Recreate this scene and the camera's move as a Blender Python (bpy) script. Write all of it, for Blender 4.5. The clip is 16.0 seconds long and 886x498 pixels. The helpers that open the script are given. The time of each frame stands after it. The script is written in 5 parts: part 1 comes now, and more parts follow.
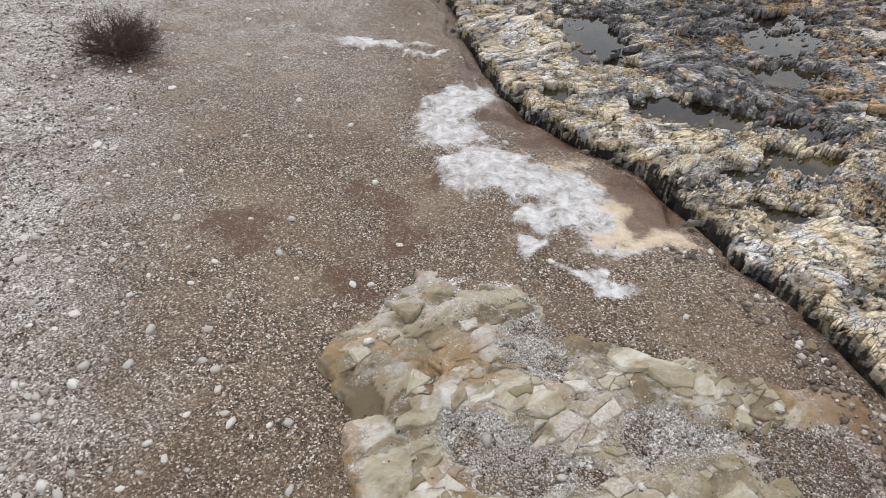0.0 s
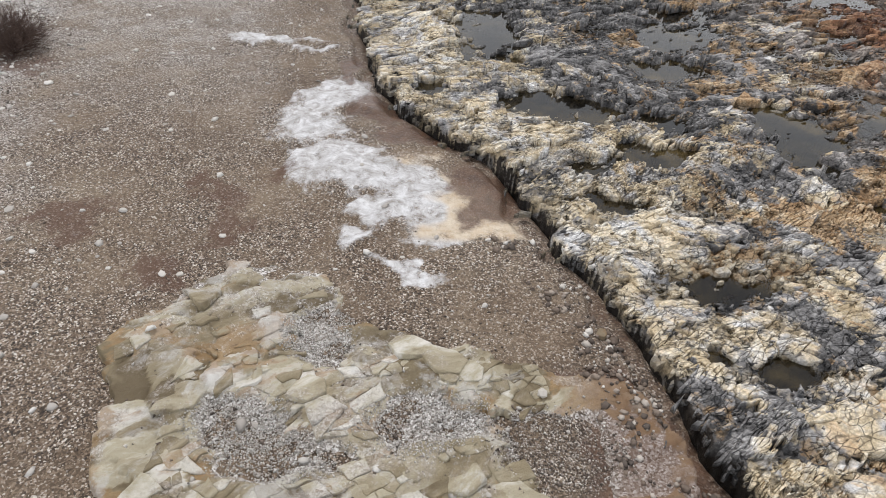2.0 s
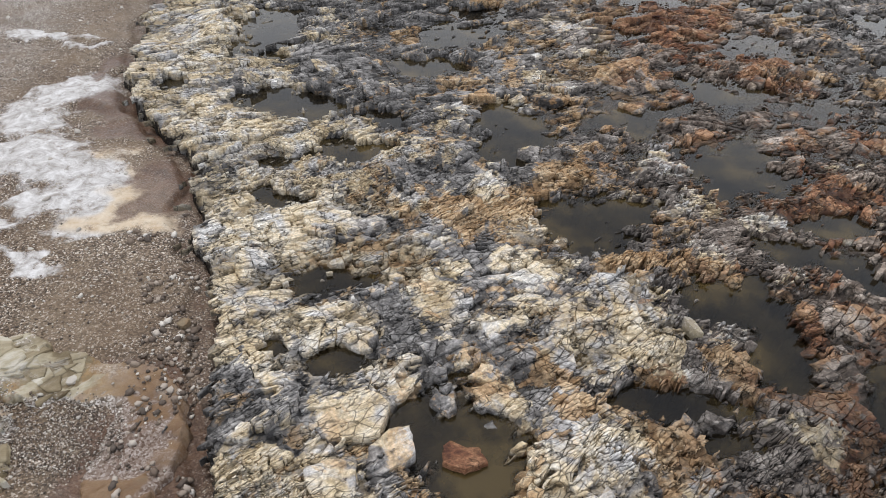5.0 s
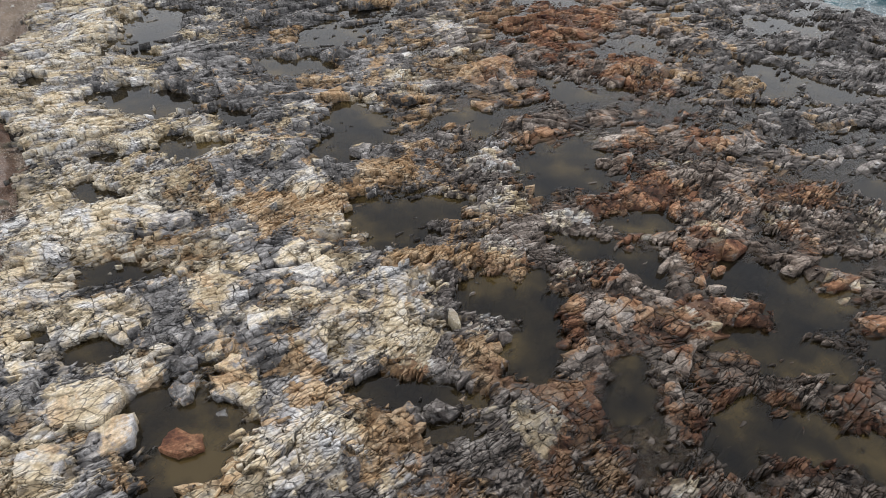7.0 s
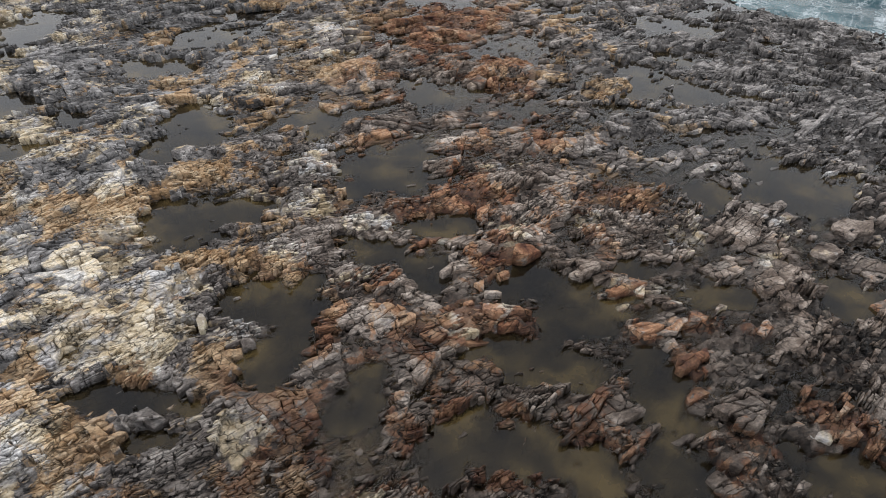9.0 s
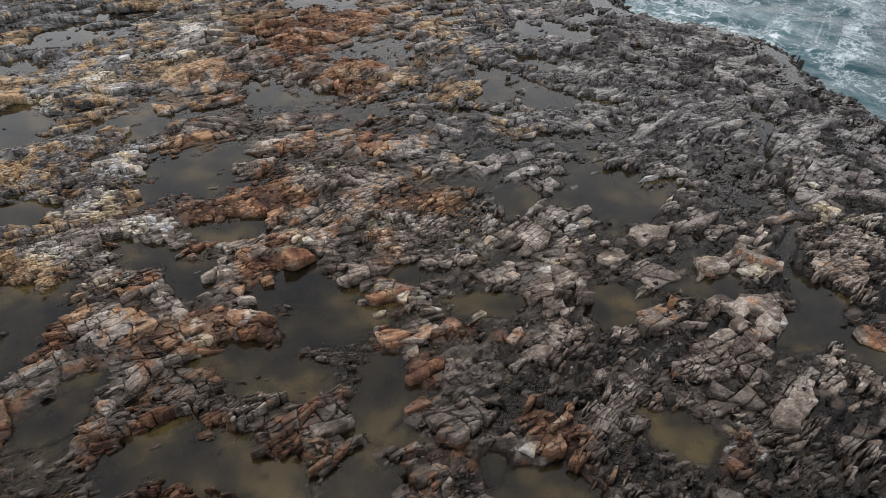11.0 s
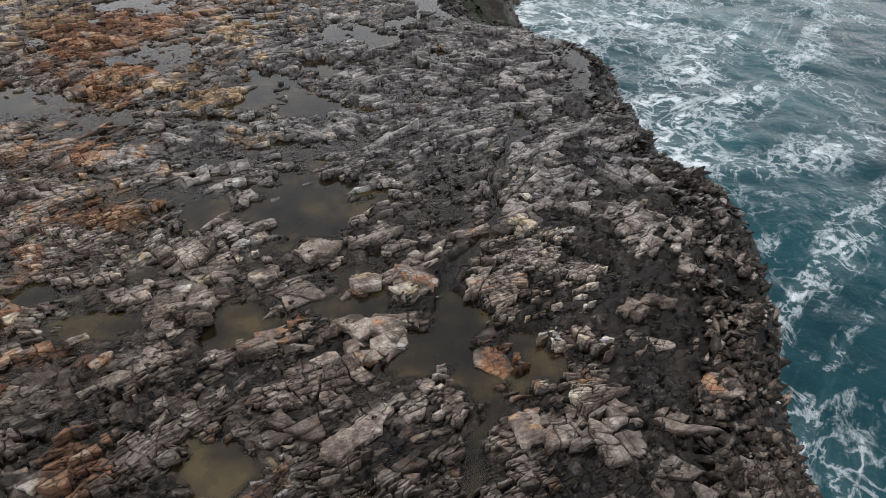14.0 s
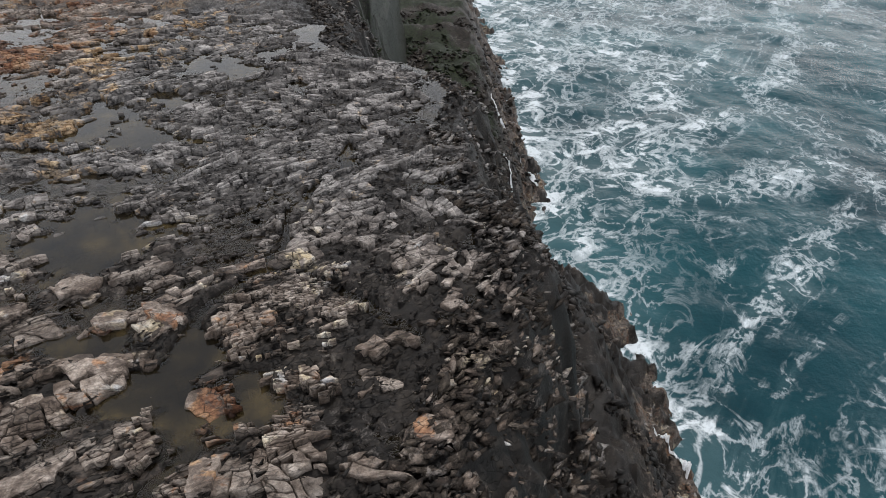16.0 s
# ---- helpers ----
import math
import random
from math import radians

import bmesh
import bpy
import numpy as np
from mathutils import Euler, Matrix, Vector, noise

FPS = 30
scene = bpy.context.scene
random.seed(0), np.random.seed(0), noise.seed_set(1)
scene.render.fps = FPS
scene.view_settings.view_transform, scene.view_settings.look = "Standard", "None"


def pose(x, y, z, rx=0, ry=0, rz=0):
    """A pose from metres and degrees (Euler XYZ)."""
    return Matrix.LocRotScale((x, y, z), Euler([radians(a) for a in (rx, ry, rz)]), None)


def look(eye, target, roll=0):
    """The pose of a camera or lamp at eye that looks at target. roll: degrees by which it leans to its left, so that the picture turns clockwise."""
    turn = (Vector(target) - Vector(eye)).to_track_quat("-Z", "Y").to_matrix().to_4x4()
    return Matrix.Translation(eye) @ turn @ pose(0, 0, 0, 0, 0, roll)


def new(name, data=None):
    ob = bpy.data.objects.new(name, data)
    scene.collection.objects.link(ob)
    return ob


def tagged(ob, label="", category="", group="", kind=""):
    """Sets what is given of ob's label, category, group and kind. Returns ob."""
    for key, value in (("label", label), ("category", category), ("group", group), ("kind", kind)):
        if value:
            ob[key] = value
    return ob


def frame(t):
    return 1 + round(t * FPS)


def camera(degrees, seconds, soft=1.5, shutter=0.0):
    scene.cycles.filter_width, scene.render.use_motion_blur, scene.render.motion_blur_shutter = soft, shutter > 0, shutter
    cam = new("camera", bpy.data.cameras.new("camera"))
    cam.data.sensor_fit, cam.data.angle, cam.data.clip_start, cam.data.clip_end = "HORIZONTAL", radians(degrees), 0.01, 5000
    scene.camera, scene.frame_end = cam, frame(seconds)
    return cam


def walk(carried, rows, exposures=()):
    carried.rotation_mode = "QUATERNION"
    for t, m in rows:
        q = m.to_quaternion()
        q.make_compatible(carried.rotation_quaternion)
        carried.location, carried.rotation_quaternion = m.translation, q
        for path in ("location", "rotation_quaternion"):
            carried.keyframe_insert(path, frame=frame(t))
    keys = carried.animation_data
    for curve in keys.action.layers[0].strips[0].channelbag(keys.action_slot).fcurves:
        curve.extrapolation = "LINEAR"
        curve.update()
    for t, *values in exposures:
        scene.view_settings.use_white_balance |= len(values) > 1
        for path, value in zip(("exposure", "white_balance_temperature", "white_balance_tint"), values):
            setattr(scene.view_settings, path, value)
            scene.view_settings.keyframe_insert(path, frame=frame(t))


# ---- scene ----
cam = camera(70.0, 16.0, soft=0.95)
PATH = [
    (0, (-0.019, -0.103, 3.008), (-0.023, 1.444, 1.74), 2.4),
    (0.5, (0.301, -0.159, 3.021), (0.294, 1.386, 1.751), 2.3),
    (1, (0.642, -0.184, 3.018), (0.631, 1.363, 1.751), 2.2),
    (1.5, (0.999, -0.167, 3.046), (0.989, 1.378, 1.776), 2.2),
    (2, (1.352, -0.147, 3.038), (1.341, 1.397, 1.768), 2.2),
    (2.5, (1.806, -0.133, 3.068), (1.795, 1.413, 1.799), 2.2),
    (3, (2.356, -0.144, 3.059), (2.339, 1.403, 1.791), 2.0),
    (3.5, (2.87, -0.137, 3.038), (2.854, 1.411, 1.772), 2.0),
    (4, (3.351, -0.113, 3.069), (3.332, 1.433, 1.801), 2.0),
    (6.5, (5.284, -0.217, 3.164), (5.28, 1.327, 1.894), 2.4),
    (7, (5.73, -0.206, 3.194), (5.718, 1.338, 1.923), 2.2),
    (7.5, (6.184, -0.22, 3.194), (6.162, 1.324, 1.923), 2.0),
    (8, (6.599, -0.194, 3.177), (6.567, 1.35, 1.907), 1.7),
    (8.5, (7.017, -0.135, 3.159), (6.985, 1.415, 1.896), 1.8),
    (9, (7.46, -0.048, 3.157), (7.418, 1.504, 1.897), 1.6),
    (11.5, (9.519, 0.182, 3.111), (9.503, 1.748, 1.867), 2.4),
    (12, (9.943, 0.282, 3.123), (9.928, 1.849, 1.88), 2.4),
    (12.5, (10.418, 0.366, 3.123), (10.401, 1.934, 1.881), 2.4),
    (13, (10.861, 0.397, 3.133), (10.851, 1.964, 1.89), 2.5),
    (13.5, (11.283, 0.405, 3.159), (11.274, 1.97, 1.914), 2.5),
    (14, (11.702, 0.44, 3.169), (11.698, 2.005, 1.924), 2.5),
    (14.5, (12.145, 0.481, 3.178), (12.139, 2.049, 1.937), 2.4),
    (15, (12.582, 0.529, 3.202), (12.58, 2.111, 1.979), 2.4),
    (15.5, (13.031, 0.572, 3.211), (13.029, 2.171, 2.011), 2.4),
    (16, (13.509, 0.609, 3.238), (13.507, 2.222, 2.056), 2.3),
]
walk(cam, [(t, look(eye, target, roll)) for t, eye, target, roll in PATH])

# ---- light ----
world = bpy.data.worlds.new("overcast_sky")
scene.world = world
world.use_nodes = True
wt = world.node_tree
wt.nodes.clear()
sky = wt.nodes.new("ShaderNodeTexSky")
sky.sky_type = "NISHITA"
sky.sun_disc = False
sky.sun_elevation = radians(71)
sky.sun_rotation = radians(-23)
sky.dust_density = 4.0
sky_gain = wt.nodes.new("ShaderNodeMix")
sky_gain.data_type = "RGBA"
sky_gain.inputs["Factor"].default_value = 0.75
# thin cloud: brightest low in the sky, greyer overhead
sky_way, sky_up = wt.nodes.new("ShaderNodeTexCoord"), wt.nodes.new("ShaderNodeSeparateXYZ")
sky_fade = wt.nodes.new("ShaderNodeMapRange")
sky_fade.interpolation_type = "SMOOTHSTEP"
sky_fade.inputs["From Min"].default_value = 0.1
sky_fade.inputs["From Max"].default_value = 0.7
sky_cloud = wt.nodes.new("ShaderNodeMix")
sky_cloud.data_type = "RGBA"
sky_cloud.inputs["A"].default_value = (16.5, 16.6, 16.9, 1)
sky_cloud.inputs["B"].default_value = (4.9, 5.25, 5.9, 1)
wt.links.new(sky_way.outputs["Generated"], sky_up.inputs[0])
wt.links.new(sky_up.outputs["Z"], sky_fade.inputs["Value"])
wt.links.new(sky_fade.outputs["Result"], sky_cloud.inputs["Factor"])
wt.links.new(sky_cloud.outputs["Result"], sky_gain.inputs["B"])
sky_back = wt.nodes.new("ShaderNodeBackground")
sky_back.inputs["Strength"].default_value = 0.13
sky_out = wt.nodes.new("ShaderNodeOutputWorld")
wt.links.new(sky.outputs["Color"], sky_gain.inputs["A"])
wt.links.new(sky_gain.outputs["Result"], sky_back.inputs["Color"])
wt.links.new(sky_back.outputs["Background"], sky_out.inputs["Surface"])

sun_data = bpy.data.lights.new("sun", "SUN")
sun_data.energy = 1.7
sun_data.angle = radians(10)
sun_data.color = (1.0, 0.98, 0.96)
sun = new("sun", sun_data)
sun.matrix_world = look((6 - 1.6, 4 + 3.8, 12), (6, 4, 0))


# ---- node helpers ----
class Nodes:
    """A node material written as a chain of short calls."""

    def __init__(self, name):
        self.mat = bpy.data.materials.new(name)
        self.mat.use_nodes = True
        self.t = self.mat.node_tree
        self.bsdf = self.t.nodes["Principled BSDF"]
        self.pos = self.t.nodes.new("ShaderNodeNewGeometry")

    def put(self, socket, value):
        if isinstance(value, bpy.types.NodeSocket):
            self.t.links.new(value, socket)
        elif isinstance(value, tuple) and len(value) == 3 and socket.type == "RGBA":
            socket.default_value = (*value, 1)
        else:
            socket.default_value = value

    def attr(self, name):
        n = self.t.nodes.new("ShaderNodeAttribute")
        n.attribute_name = name
        return n.outputs["Fac"]

    def island(self):
        return self.pos.outputs["Random Per Island"]

    def chance(self):
        return self.t.nodes.new("ShaderNodeObjectInfo").outputs["Random"]

    def noise(self, scale, detail=4.0, rough=0.55, stretch=(1, 1, 1), turn=0.0, distort=0.0):
        m = self.t.nodes.new("ShaderNodeMapping")
        m.vector_type = "TEXTURE"
        m.inputs["Scale"].default_value = tuple(1 / q for q in stretch)
        m.inputs["Rotation"].default_value = (0, 0, -turn)
        self.t.links.new(self.pos.outputs["Position"], m.inputs["Vector"])
        n = self.t.nodes.new("ShaderNodeTexNoise")
        n.inputs["Scale"].default_value = scale
        n.inputs["Detail"].default_value = detail
        n.inputs["Roughness"].default_value = rough
        n.inputs["Distortion"].default_value = distort
        self.t.links.new(m.outputs["Vector"], n.inputs["Vector"])
        return n.outputs["Fac"]

    def cells(self, scale, feature="F1", stretch=(1, 1, 1), turn=0.0, out="Distance"):
        m = self.t.nodes.new("ShaderNodeMapping")
        m.vector_type = "TEXTURE"
        m.inputs["Scale"].default_value = tuple(1 / q for q in stretch)
        m.inputs["Rotation"].default_value = (0, 0, -turn)
        self.t.links.new(self.pos.outputs["Position"], m.inputs["Vector"])
        n = self.t.nodes.new("ShaderNodeTexVoronoi")
        n.feature = feature
        n.inputs["Scale"].default_value = scale
        self.t.links.new(m.outputs["Vector"], n.inputs["Vector"])
        return n.outputs[out]

    def cracks(self, scale, width, stretch=(1, 1, 1), turn=0.0, warp=0.06):
        """Wandering hairline joints, 1 in the joint."""
        w = self.t.nodes.new("ShaderNodeTexNoise")
        w.inputs["Scale"].default_value = 5.0
        w.inputs["Detail"].default_value = 4
        self.t.links.new(self.pos.outputs["Position"], w.inputs["Vector"])
        add = self.t.nodes.new("ShaderNodeVectorMath")
        add.operation = "MULTIPLY_ADD"
        self.t.links.new(w.outputs["Color"], add.inputs[0])
        add.inputs[1].default_value = (warp, warp, warp)
        self.t.links.new(self.pos.outputs["Position"], add.inputs[2])
        m = self.t.nodes.new("ShaderNodeMapping")
        m.vector_type = "TEXTURE"
        m.inputs["Scale"].default_value = tuple(1 / q for q in stretch)
        m.inputs["Rotation"].default_value = (0, 0, -turn)
        self.t.links.new(add.outputs[0], m.inputs["Vector"])
        n = self.t.nodes.new("ShaderNodeTexVoronoi")
        n.feature = "DISTANCE_TO_EDGE"
        n.inputs["Scale"].default_value = scale
        self.t.links.new(m.outputs["Vector"], n.inputs["Vector"])
        return self.band(n.outputs["Distance"], 0.0, width, 1.0, 0.0)

    def maths(self, op, a, b=0.0, c=0.0):
        n = self.t.nodes.new("ShaderNodeMath")
        n.operation = op
        for s, v in zip(n.inputs, (a, b, c)):
            self.put(s, v)
        return n.outputs[0]

    def band(self, v, lo, hi, a=0.0, b=1.0):
        n = self.t.nodes.new("ShaderNodeMapRange")
        n.interpolation_type = "SMOOTHSTEP"
        for key, x in (("Value", v), ("From Min", lo), ("From Max", hi), ("To Min", a), ("To Max", b)):
            self.put(n.inputs[key], x)
        return n.outputs["Result"]

    def mix(self, f, a, b, mode="MIX"):
        n = self.t.nodes.new("ShaderNodeMix")
        n.data_type, n.blend_type = "RGBA", mode
        self.put(n.inputs["Factor"], f)
        self.put(n.inputs["A"], a)
        self.put(n.inputs["B"], b)
        return n.outputs["Result"]

    def ramp(self, f, *stops):
        n = self.t.nodes.new("ShaderNodeValToRGB")
        e = n.color_ramp.elements
        while len(e) < len(stops):
            e.new(0.5)
        for el, (p, col) in zip(e, stops):
            el.position, el.color = p, (*col, 1)
        self.put(n.inputs["Fac"], f)
        return n.outputs["Color"]

    def bump(self, height, strength, distance):
        n = self.t.nodes.new("ShaderNodeBump")
        n.inputs["Strength"].default_value = strength
        n.inputs["Distance"].default_value = distance
        self.put(n.inputs["Height"], height)
        self.t.links.new(n.outputs["Normal"], self.bsdf.inputs["Normal"])

    def done(self, colour=None, rough=None, **more):
        if colour is not None:
            self.put(self.bsdf.inputs["Base Color"], colour)
        if rough is not None:
            self.put(self.bsdf.inputs["Roughness"], rough)
        for key, v in more.items():
            self.put(self.bsdf.inputs[key.replace("_", " ")], v)
        return self.mat


STRIKE = radians(33)          # the rock's beds run this way, from +x towards +y


# ---- materials ----
def rock_material():
    """Bedded, fractured shore rock: grey to cream, rust-stained, dark where wet or weedy or where shade is painted in.
    """
    m = Nodes("shore_rock")
    cell = m.attr("cell")
    n1 = m.band(m.noise(1.9, 6, 0.62, distort=0.5), 0.36, 0.64)
    n2 = m.band(m.noise(8.0, 6, 0.68, distort=0.4), 0.32, 0.68)
    n3 = m.noise(55.0, 5, 0.7)
    beds = m.band(m.noise(55.0, 4, 0.65, stretch=(0.22, 1.0, 1.0), turn=-STRIKE, distort=0.3), 0.3, 0.7)
    tone = m.maths("ADD", m.maths("MULTIPLY", cell, 0.34), m.maths("ADD", m.maths("MULTIPLY", n2, 0.34), m.maths("ADD", m.maths("MULTIPLY", beds, 0.05), m.maths("MULTIPLY", m.band(m.noise(3.4, 6, 0.65, distort=0.6), 0.35, 0.65), 0.24))))
    grey = m.ramp(tone, (0.15, (0.05, 0.047, 0.045)), (0.4, (0.165, 0.157, 0.152)), (0.62, (0.33, 0.316, 0.305)), (0.88, (0.55, 0.525, 0.495)))
    cream = m.ramp(tone, (0.1, (0.27, 0.20, 0.12)), (0.35, (0.52, 0.41, 0.255)), (0.58, (0.70, 0.59, 0.42)), (0.85, (0.82, 0.77, 0.67)))
    brownish = m.ramp(tone, (0.15, (0.042, 0.029, 0.022)), (0.4, (0.168, 0.128, 0.101)), (0.62, (0.375, 0.31, 0.258)), (0.9, (0.62, 0.54, 0.465)))
    grey = m.mix(m.maths("MULTIPLY", m.attr("warm"), 1.0), grey, brownish)
    whitish = m.ramp(tone, (0.1, (0.20, 0.19, 0.185)), (0.35, (0.38, 0.365, 0.36)), (0.6, (0.58, 0.565, 0.55)), (0.85, (0.80, 0.78, 0.75)))
    cream = m.mix(m.band(m.noise(3.2, 6, 0.62, distort=0.9), 0.38, 0.55, 0.0, 0.97), whitish, cream)
    rust = m.ramp(tone, (0.15, (0.05, 0.018, 0.015)), (0.4, (0.21, 0.088, 0.044)), (0.65, (0.37, 0.185, 0.092)), (0.92, (0.55, 0.40, 0.27)))
    ochre = m.ramp(tone, (0.1, (0.20, 0.105, 0.045)), (0.4, (0.42, 0.265, 0.135)), (0.65, (0.63, 0.46, 0.28)), (0.92, (0.76, 0.64, 0.48)))
    rust = m.mix(m.band(m.maths("ADD", m.attr("warm"), m.maths("MULTIPLY", m.maths("SUBTRACT", m.noise(2.1, 5, 0.65), 0.5), 2.2)), 0.32, 1.0), ochre, rust)
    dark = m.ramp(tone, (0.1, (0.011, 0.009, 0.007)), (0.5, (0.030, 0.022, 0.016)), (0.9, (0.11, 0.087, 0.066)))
    fleck = m.maths("MULTIPLY", m.band(m.noise(10.0, 8, 0.8, distort=0.6), 0.53, 0.60, 0.0, 0.85), m.band(m.noise(1.5, 4, 0.6), 0.50, 0.60))
    dark = m.mix(fleck, dark, (0.27, 0.235, 0.21))
    weed = m.ramp(n2, (0.2, (0.010, 0.014, 0.005)), (0.8, (0.034, 0.048, 0.014)))
    pale_f = m.band(m.maths("ADD", m.attr("pale"), m.maths("ADD", m.maths("MULTIPLY", m.maths("SUBTRACT", n1, 0.5), 0.95), m.maths("MULTIPLY", m.maths("SUBTRACT", cell, 0.5), 0.2))), 0.38, 0.56)
    col = m.mix(pale_f, grey, cream)
    patch = m.band(m.noise(2.7, 6, 0.66, distort=0.8), 0.36, 0.64)
    rust_f = m.band(m.maths("ADD", m.attr("rust"), m.maths("ADD", m.maths("MULTIPLY", m.maths("SUBTRACT", patch, 0.5), 0.9), m.maths("MULTIPLY", m.maths("SUBTRACT", n2, 0.5), 0.4))), 0.46, 0.76)
    col = m.mix(m.maths("MULTIPLY", rust_f, 0.88), col, rust)
    # dark rock, and the shade that the dark mask paints in
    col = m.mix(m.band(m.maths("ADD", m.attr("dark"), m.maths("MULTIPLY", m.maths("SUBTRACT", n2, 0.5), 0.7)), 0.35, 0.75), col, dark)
    col = m.mix(m.band(m.maths("ADD", m.attr("weed"), m.maths("MULTIPLY", m.maths("SUBTRACT", n2, 0.5), 0.6)), 0.4, 0.7), col, weed)
    grain = m.band(m.maths("ADD", m.maths("MULTIPLY", n3, 0.85), m.maths("MULTIPLY", beds, 0.15)), 0.3, 0.72, 0.55, 1.25)
    wet = m.attr("wet")
    joint = m.maths("MULTIPLY", m.cracks(21.0, 0.07, (0.5, 1.0, 1.0), -STRIKE), m.band(m.noise(4.0, 3, 0.6), 0.42, 0.56))
    grain = m.maths("MULTIPLY", grain, m.maths("SUBTRACT", 1.0, m.maths("MULTIPLY", joint, 0.7)))
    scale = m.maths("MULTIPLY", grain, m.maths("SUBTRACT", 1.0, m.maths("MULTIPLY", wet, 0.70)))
    soaked = m.t.nodes.new("ShaderNodeVectorMath")
    soaked.operation = "SCALE"
    m.put(soaked.inputs[0], col)
    m.put(soaked.inputs["Scale"], scale)
    m.bump(m.maths("SUBTRACT", m.maths("ADD", m.maths("MULTIPLY", beds, 0.25), m.maths("MULTIPLY", n3, 0.7)), m.maths("MULTIPLY", joint, 0.8)), 0.7, 0.010)
    return m.done(soaked.outputs[0], m.maths("SUBTRACT", 0.85, m.maths("MULTIPLY", wet, 0.4)), Specular_IOR_Level=0.22)


def sand_material():
    """Damp brown sand and grit with salt crust, rusty stains, wet channels and painted shade at the shelf's foot."""
    m = Nodes("shore_sand")
    n1 = m.noise(0.9, 5, 0.6)
    n2 = m.noise(9.0, 5, 0.7)
    speck = m.cells(100.0, out="Color")
    sep = m.t.nodes.new("ShaderNodeSeparateColor")
    m.t.links.new(speck, sep.inputs[0])
    sand = m.ramp(n1, (0.36, (0.105, 0.067, 0.039)), (0.5, (0.19, 0.132, 0.083)), (0.66, (0.29, 0.225, 0.155)))
    grit = m.ramp(sep.outputs[0], (0.0, (0.012, 0.009, 0.007)), (0.25, (0.055, 0.037, 0.025)), (0.6, (0.165, 0.115, 0.076)), (0.86, (0.32, 0.255, 0.195)), (1.0, (0.74, 0.69, 0.62)))
    col = m.mix(m.band(m.noise(1.3, 7, 0.75, distort=0.5), 0.36, 0.60, 0.40, 0.95), sand, grit)
    coarse = m.t.nodes.new("ShaderNodeSeparateColor")
    m.t.links.new(m.cells(42.0, out="Color"), coarse.inputs[0])
    col = m.mix(m.maths("MULTIPLY", m.band(coarse.outputs[0], 0.92, 0.94), m.band(m.cells(42.0), 0.25, 0.45, 0.85, 0.0)), col, m.ramp(coarse.outputs[1], (0.0, (0.05, 0.035, 0.028)), (0.45, (0.22, 0.17, 0.13)), (1.0, (0.72, 0.68, 0.62))))
    pale_grit = m.ramp(sep.outputs[0], (0.0, (0.05, 0.04, 0.034)), (0.25, (0.22, 0.19, 0.165)), (0.6, (0.47, 0.44, 0.41)), (0.9, (0.78, 0.76, 0.73)))
    col = m.mix(m.maths("MULTIPLY", m.attr("west"), m.band(m.noise(2.0, 7, 0.75), 0.36, 0.6, 0.25, 0.95)), col, pale_grit)
    col = m.mix(m.band(m.maths("ADD", m.attr("rust"), m.maths("MULTIPLY", m.maths("SUBTRACT", m.noise(14.0, 6, 0.8), 0.5), 2.2)), 0.3, 1.0, 0.0, 0.75), col, (0.10, 0.05, 0.03))
    crust = m.ramp(m.noise(6.5, 7, 0.75, distort=0.6), (0.34, (0.29, 0.26, 0.23)), (0.45, (0.49, 0.47, 0.455)), (0.60, (0.74, 0.73, 0.725)))
    crust = m.mix(m.band(m.attr("tan"), 0.25, 0.75), crust, m.ramp(n2, (0.3, (0.52, 0.38, 0.24)), (0.7, (0.72, 0.63, 0.50))))
    col = m.mix(m.band(m.maths("ADD", m.attr("salt"), m.maths("MULTIPLY", m.maths("SUBTRACT", m.noise(6.0, 8, 0.8, distort=0.15), 0.5), 3.0)), 0.25, 1.0, 0.0, 0.93), col, crust)
    wet = m.attr("wet")
    # mud of the channels; it also colours the painted shade line by the shelf
    mud = m.mix(0.14, m.ramp(n2, (0.3, (0.050, 0.022, 0.012)), (0.7, (0.155, 0.074, 0.037))), grit)
    col = m.mix(m.band(m.maths("ADD", wet, m.maths("MULTIPLY", m.maths("SUBTRACT", m.noise(11.0, 7, 0.8), 0.5), 1.3)), 0.28, 0.85, 0.0, 0.9), col, mud)
    m.bump(m.maths("ADD", m.maths("MULTIPLY", sep.outputs[1], 0.4), m.noise(60.0, 4, 0.7)), 0.8, 0.013)
    return m.done(col, m.maths("SUBTRACT", 0.9, m.maths("MULTIPLY", wet, 0.6)))


def pebble_material(name, stops, by_object):
    m = Nodes(name)
    r = m.chance() if by_object else m.island()
    col = m.mix(m.maths("MULTIPLY", m.noise(40.0, 4, 0.7), 0.3), m.ramp(r, *stops), (0.30, 0.25, 0.2))
    if not by_object:
        col = m.mix(m.maths("MULTIPLY", m.attr("west"), m.band(r, 0.35, 0.8, 0.0, 0.75)), col, (0.60, 0.575, 0.54))
    m.bump(m.noise(120.0, 3, 0.6), 0.4, 0.004)
    return m.done(col, 0.8)


